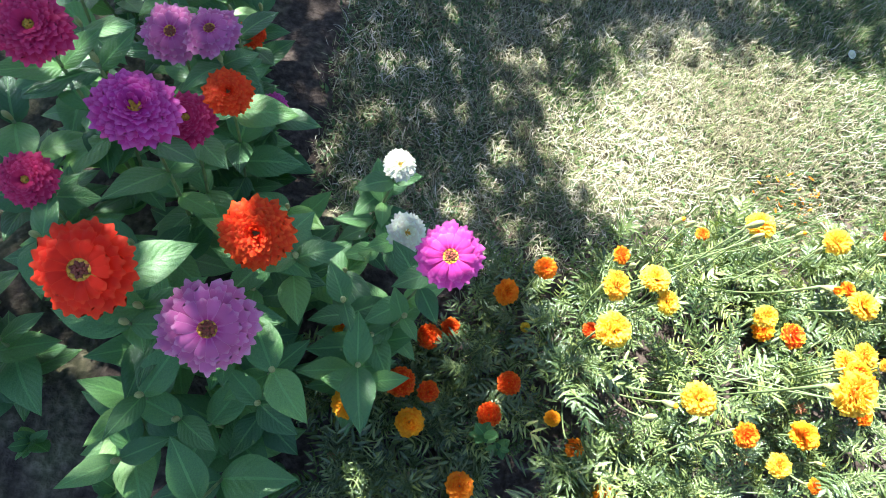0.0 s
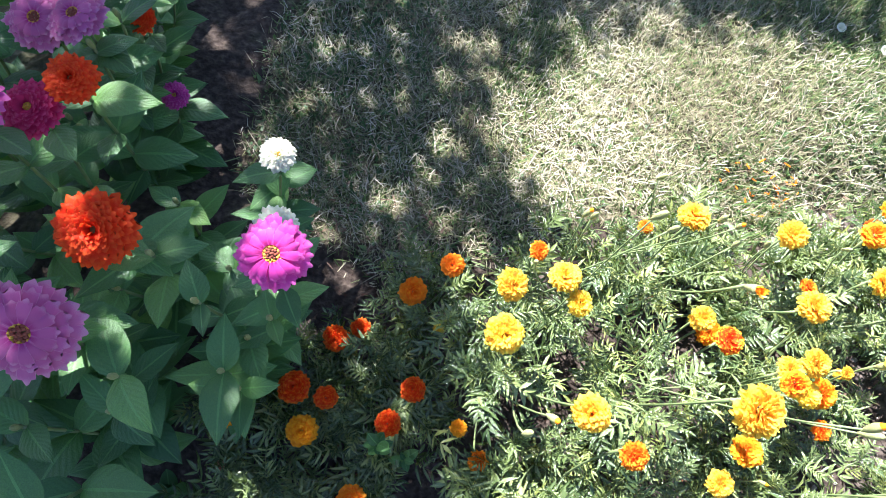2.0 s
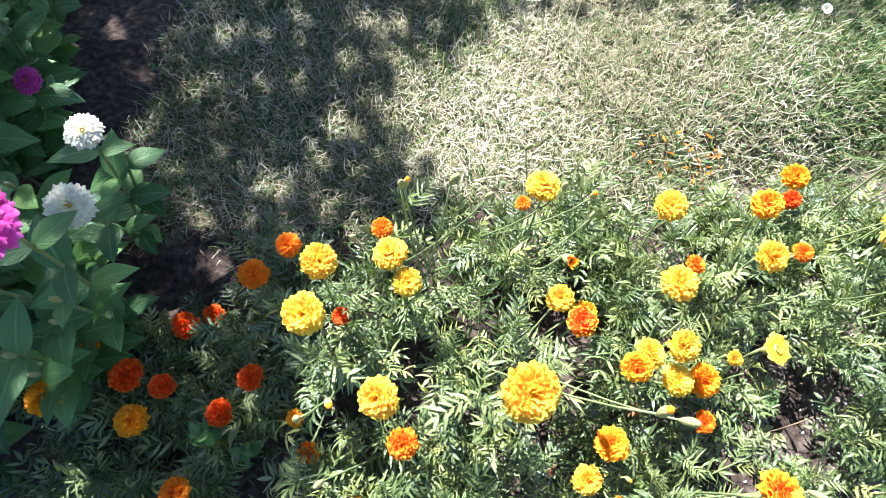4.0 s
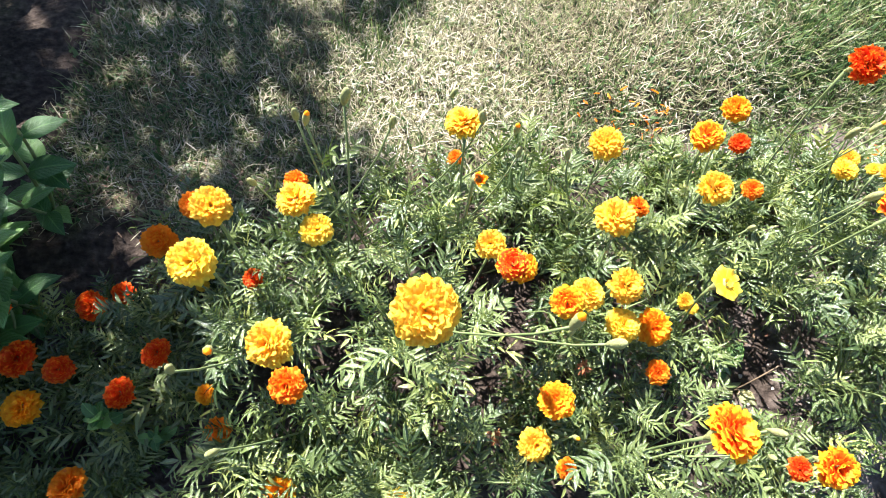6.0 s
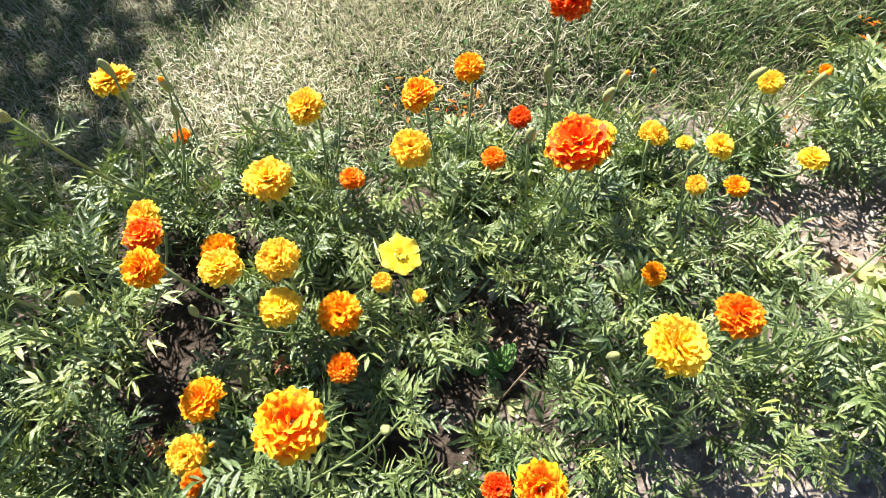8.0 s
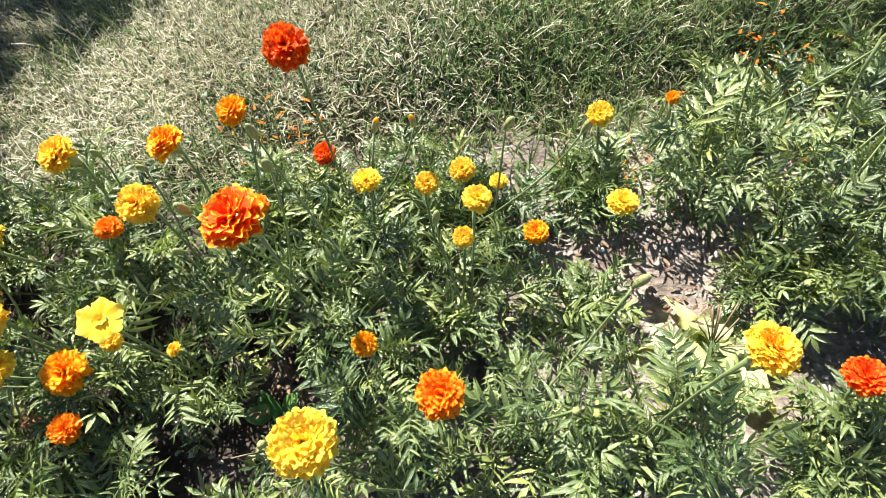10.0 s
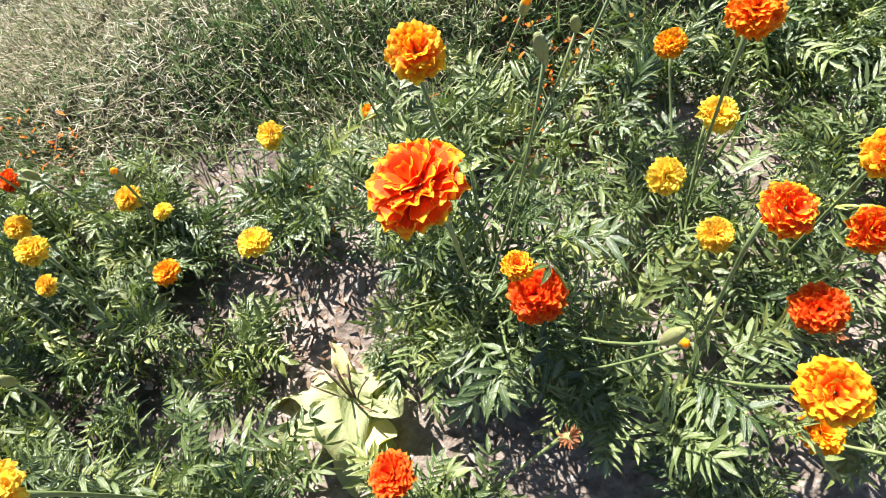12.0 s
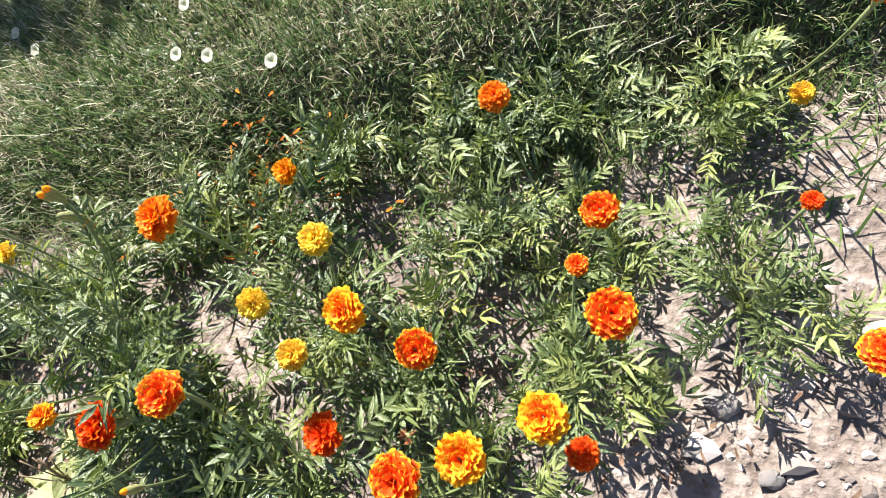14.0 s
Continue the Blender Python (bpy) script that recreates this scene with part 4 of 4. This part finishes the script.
# ---- weeds and litter ----
def rosette(name, x, y, mesh, count, size, rise, seed, label, stalks=0, lift=0.0):
    """A low weed: leaves spread from one crown, dry stalks in its middle."""
    r = random.Random(seed)
    z0 = float(height(x, y))
    plant = tagged(new(name), label, "weed")
    plant.location = (x, y, z0)
    if lift:
        s = Shape()
        s.tube([(0, 0, -0.01), (0.004, 0, lift * 0.5), (0, 0, lift)], [0.0025, 0.0022, 0.0018], 5)
        child("stem", s.mesh("weed_stem", STEM), plant)
    for k in range(count):
        a = k * 2.4 + r.uniform(-0.3, 0.3)
        out = Vector((math.cos(a), math.sin(a), rise * r.uniform(-0.1, 1.6)))
        child("leaf", mesh[k % len(mesh)] if isinstance(mesh, list) else mesh, plant, aim((r.uniform(-0.3, 0.3) * size * (not lift), r.uniform(-0.3, 0.3) * size * (not lift), lift * (1 - 0.25 * (k / count))), out, size * r.uniform(0.45, 1.15), r.uniform(-0.8, 0.8)))
    for k in range(stalks):
        a = r.uniform(0, 6.3)
        s = Shape()
        s.tube(bezier((0, 0, 0), (math.cos(a) * 0.01, math.sin(a) * 0.01, 0.05), (math.cos(a) * 0.05, math.sin(a) * 0.05, r.uniform(0.07, 0.13)), 5), [0.0016] * 5, 4)
        child("dry_stalk", s.mesh("dry_stalk", BROWN_STEM), plant, None, "dry brown stalk")
    return plant


PALE = [broad_leaf_mesh("pale_leaf", BROAD_LEAF, rng, w, 12, 9, b, f, 0.14, 0.8) for w, b, f in ((0.62, 0.2, 0.1), (0.5, 0.75, 0.35), (0.7, 0.5, -0.15), (0.4, 1.0, 0.5))]
ROUND = broad_leaf_mesh("round_leaf", ZINNIA_LEAF, rng, 0.7, 7, 7, 0.2, 0.3, 0.02, 0.6)
rosette("withering_weed", 2.09, 0.77, PALE, 19, 0.13, 0.6, 301, "withering weed with broad pale yellow-green leaves and dry stalks", 9)
rosette("broadleaf_weed", 1.3, 0.62, ROUND, 6, 0.06, 0.6, 302, "small green broadleaf weed on shaded earth")
rosette("broadleaf_weed", 0.111, 0.476, ROUND, 9, 0.032, 0.8, 303, "small bright green weed with round leaves", 0, 0.2)
rosette("broadleaf_weed", 0.17, 0.45, ROUND, 9, 0.035, 0.6, 304, "small dark green weed with round leaves", 0, 0.12)
rosette("broadleaf_weed", 1.32, 0.56, PALE, 6, 0.06, 0.5, 305, "pale withering weed leaves on bare earth", 2)
for k, (wx, wy) in enumerate(((-0.62, 0.34), (-0.5, 0.3), (-0.3, 0.36), (-0.8, 0.42), (-0.38, 0.28), (-0.2, 0.28))):
    rosette("broadleaf_weed", wx, wy, ROUND, 10, 0.05, 0.7, 310 + k, "low dark green weed under the zinnias", 0, 0.06)


def bindweed(x, y, seed):
    """A white funnel flower on a short stalk."""
    r = random.Random(seed)
    z0 = float(height(x, y))
    b = tagged(new("bindweed_flower"), "small white bindweed flower low in the grass", "flower", "white flowers in the lawn")
    b.location = (x, y, z0)
    s = Shape()
    s.tube([(0, 0, -0.005), (0, 0, 0.035)], [0.001, 0.001], 4)
    child("stem", s.mesh("bindweed_stem", STEM), b)
    s = Shape()
    rows, uvs = [], []
    for i in range(5):
        v = i / 4
        rad = 0.002 + 0.0145 * v ** 2.2
        rows.append([(rad * math.cos(2 * math.pi * j / 15), rad * math.sin(2 * math.pi * j / 15), 0.034 + 0.013 * v - 0.004 * v ** 5 + 0.0012 * math.cos(5 * 2 * math.pi * j / 15) * v) for j in range(16)])
        uvs.append([(0.5, v)] * 16)
    s.grid(rows, uvs)
    child("petals", s.mesh("bindweed_petals", PETALS["white"]), b, Matrix.Rotation(0.35, 4, "X"))


for k, (wx, wy) in enumerate(((2.221, 1.686), (2.398, 1.65), (2.13, 1.7), (2.1, 1.85), (1.63, 1.78), (1.5, 1.86), (1.92, 1.95))):
    bindweed(wx, wy, 400 + k)


def stone(x, y, size, seed):
    r = random.Random(seed)
    s = Shape()
    bm = bmesh.new()
    bmesh.ops.create_icosphere(bm, subdivisions=2, radius=1)
    for v in bm.verts:
        n = noise.noise(v.co * 1.3 + Vector((seed, 0, 0)))
        v.co *= 1 + 0.7 * n
        v.co.z *= 0.55
    me = bpy.data.meshes.new("stone")
    bm.to_mesh(me)
    bm.free()
    me.materials.append(STONE)
    me.polygons.foreach_set("use_smooth", [True] * len(me.polygons))
    ob = tagged(new("stone", me), "small pale grey stone lying on the earth", "stone", "stones in the bed")
    ob.matrix_world = Matrix.Translation((x, y, float(height(x, y)) + size * 0.3)) @ Matrix.Rotation(r.uniform(0, 6), 4, "Z") @ Matrix.Diagonal((size, size * 0.75, size, 1))


for k, (wx, wy, size) in enumerate(((2.047, 0.976, 0.014), (2.02, 1.03, 0.01), (1.98, 1.06, 0.012), (3.2, 0.97, 0.02), (3.24, 1.04, 0.026), (3.16, 0.93, 0.013), (1.31, 0.77, 0.016), (2.9, 1.08, 0.012), (3.3, 0.94, 0.018), (1.83, 0.9, 0.012))):
    stone(wx, wy, size, 500 + k)


def petal_litter(name, n, seed, spots, mat):
    """Fallen orange petals, curled, lying in the grass and on the earth."""
    r = random.Random(seed)
    s = Shape()
    for k in range(n):
        cx, cy, spread = spots[k % len(spots)]
        x, y = cx + r.gauss(0, spread), cy + r.gauss(0, spread * 0.6)
        o = len(s.v)
        petal(s, (0, 0), r.uniform(0, 6.3), r.uniform(-0.2, 0.5), r.uniform(0.012, 0.026), r.uniform(0.003, 0.008), r.uniform(-0.5, 1.5), 0.002, r, 4, 3, 0.5)
        z = float(height(x, y)) + r.uniform(0.006, 0.04)
        for i in range(o, len(s.v)):
            s.v[i] = (s.v[i][0] + x, s.v[i][1] + y, s.v[i][2] + z)
    return new(name, s.mesh(name, mat))


tagged(petal_litter("fallen_petals", 190, 600, [(2.42, 1.42, 0.09), (1.18, 1.25, 0.07), (2.3, 1.3, 0.08), (2.36, 1.5, 0.07), (1.95, 1.16, 0.06)], PETALS["orange"]), "dried orange petals scattered in the grass", "petals", kind="stuff")


# ---- the unseen trees whose shade lies over the zinnias and the far lawn ----
def tree(x, y, crown_at, half, count, seed, gaps=(), bulge=0.0):
    r = random.Random(seed)
    t = tagged(new("tree"), "small leafy garden tree beside the lawn", "tree")
    t.location = (x, y, 0)
    c = Vector(crown_at) - Vector((x, y, 0))
    s = Shape()
    s.tube(bezier((0, 0, -0.1), (c.x * 0.2, c.y * 0.2, c.z * 0.5), c * 0.85, 8), [0.09 - 0.007 * i for i in range(8)], 10)
    child("trunk", s.mesh("trunk", BARK), t)
    limbs = Shape()
    for k in range(9):
        a = 2 * math.pi * k / 9
        end = c + Vector((math.cos(a) * half[0] * 0.8, math.sin(a) * half[1] * 0.8, r.uniform(-0.1, 0.3)))
        limbs.tube(bezier(c * 0.6, (c * 0.8).lerp(end, 0.4), end, 6), [0.035 - 0.005 * i for i in range(6)], 6)
    child("limbs", limbs.mesh("limbs", BARK), t)
    q = np.random.default_rng(seed)
    k = 0
    P = []
    while len(P) < count:
        u, v, w = q.uniform(-1, 1, 3)
        u = u * (1 + bulge / 2) + bulge / 2
        crisp = max(abs(u), abs(v)) if abs(v if u > 0.5 else u) < 0.62 and (u > 0.5 or v < -0.5) else (abs(u) ** 2.6 + abs(v) ** 2.6) ** (1 / 2.6) + 0.07 * math.sin(7 * u + 2) * math.sin(6 * v)
        w *= 1 + 3.5 * max(0.0, 1 - max(u, -v) - 0.1)
        edge = crisp - bulge * (u > 0.5) * math.exp(-((v - 0.11) / 0.13) ** 2) + 0.05 * math.sin(u * 9 + v * 17) + 0.03 * math.sin(v * 41 + u * 30)
        p = Vector((u * half[0], v * half[1], w * half[2])) + Vector(crown_at)
        # gaps are holes cut towards the sun, to drop flecks on chosen spots
        ground_x, ground_y = p.x - p.z * SUN.x / SUN.z, p.y - p.z * SUN.y / SUN.z
        if edge < 0.96 and all(math.hypot(ground_x - a, ground_y - b) > c for a, b, c in gaps):
            P.append((u * half[0], v * half[1], w * half[2]))
    P = np.array(P) + np.array(c)
    n = len(P)
    d = q.normal(0, 1, (n, 3)); d[:, 2] *= 0.4
    d /= np.linalg.norm(d, axis=1)[:, None]
    e = np.cross(d, q.normal(0, 1, (n, 3))); e /= np.linalg.norm(e, axis=1)[:, None]
    L, W = q.uniform(0.07, 0.12, n)[:, None], q.uniform(0.04, 0.06, n)[:, None]
    V = np.stack([P - d * L / 2, P + e * W / 2, P + d * L / 2, P - e * W / 2], 1).reshape(-1, 3)
    F = np.arange(n * 4).reshape(-1, 4)
    child("crown", mesh_of("crown", V, F, [TREE_LEAF], np.tile([(0.5, 0), (1, 0.5), (0.5, 1), (0, 0.5)], (n, 1)), None, False), t)


# crowns placed and bulged to give the shade its outline; neither tree is seen
tree(-3.0, 3.4, (-2.75, 3.35, 3.0), (1.65, 1.95, 0.2), 15500, 201, ((0.085, 0.6, 0.035), (0.27, 0.19, 0.035), (-0.2, 0.62, 0.04), (0.34, 0.95, 0.05), (0.2, 1.35, 0.06), (0.28, 1.75, 0.08), (-0.1, 0.3, 0.03), (-0.28, 0.1, 0.03), (0.05, 1.1, 0.04)), 0.13)
tree(-0.7, 5.6, (-0.3, 5.38, 2.8), (1.6, 1.28, 0.2), 8500, 202)

tagged(petal_litter("dead_leaves", 620, 601, [(1.95, 0.92, 0.08), (2.02, 0.86, 0.07), (2.7, 1.2, 0.12), (2.3, 1.25, 0.12), (1.75, 1.12, 0.1), (2.85, 1.05, 0.1), (1.32, 0.68, 0.05), (3.15, 1.0, 0.12), (0.1, 1.0, 0.12), (-0.1, 1.02, 0.12), (1.4, 1.12, 0.1)], petal_material("dead_leaf", (0.1, 0.06, 0.035), (0.2, 0.13, 0.08), (0.32, 0.22, 0.14), 0.8, 0.1)), "brown dead leaf scraps on the earth", "leaf litter", kind="stuff")


def seed_stalk(x, y, tall, lean, seed):
    """A thin pale grass stalk with a narrow seed head."""
    r = random.Random(seed)
    z0 = float(height(x, y))
    g = tagged(new("grass_stalk"), "thin pale grass stalk with a narrow seed head", "grass", "seeding grass stalks in the lawn")
    g.location = (x, y, z0)
    a = r.uniform(0, 6.3)
    end = Vector((math.cos(a) * lean, math.sin(a) * lean, tall))
    line = bezier((0, 0, -0.01), (0, 0, tall * 0.6), end, 10)
    s = Shape()
    s.tube(line, [0.0009] * 10, 4)
    child("stalk", s.mesh("seed_stalk", DRY), g)
    s = Shape()
    for k in range(16):
        p = line[6].lerp(line[9], k / 15)
        b = k * 2.4
        out = Vector((math.cos(b), math.sin(b), 1.6)).normalized()
        s.tube([p, p + out * 0.004, p + out * 0.008], [0.0005, 0.0013, 0.0003], 4)
    child("seed_head", s.mesh("seed_head", DRY), g, None, "pale seed head")


DRY = plain_material("dry_stalk", (0.34, 0.32, 0.17), (0.56, 0.52, 0.32), 60, 0.6)
for k, (wx, wy, tall, lean) in enumerate(((0.62, 1.36, 0.17, 0.06), (0.68, 1.48, 0.2, 0.05), (0.55, 1.3, 0.13, 0.05), (0.5, 1.42, 0.15, 0.08), (0.72, 1.3, 0.16, 0.07), (1.0, 1.5, 0.14, 0.08), (1.45, 1.5, 0.15, 0.06), (0.25, 1.6, 0.12, 0.06), (2.0, 1.55, 0.16, 0.05), (2.6, 1.7, 0.18, 0.07), (2.3, 1.78, 0.14, 0.09), (1.75, 1.62, 0.13, 0.05))):
    seed_stalk(wx, wy, tall, lean, 700 + k)
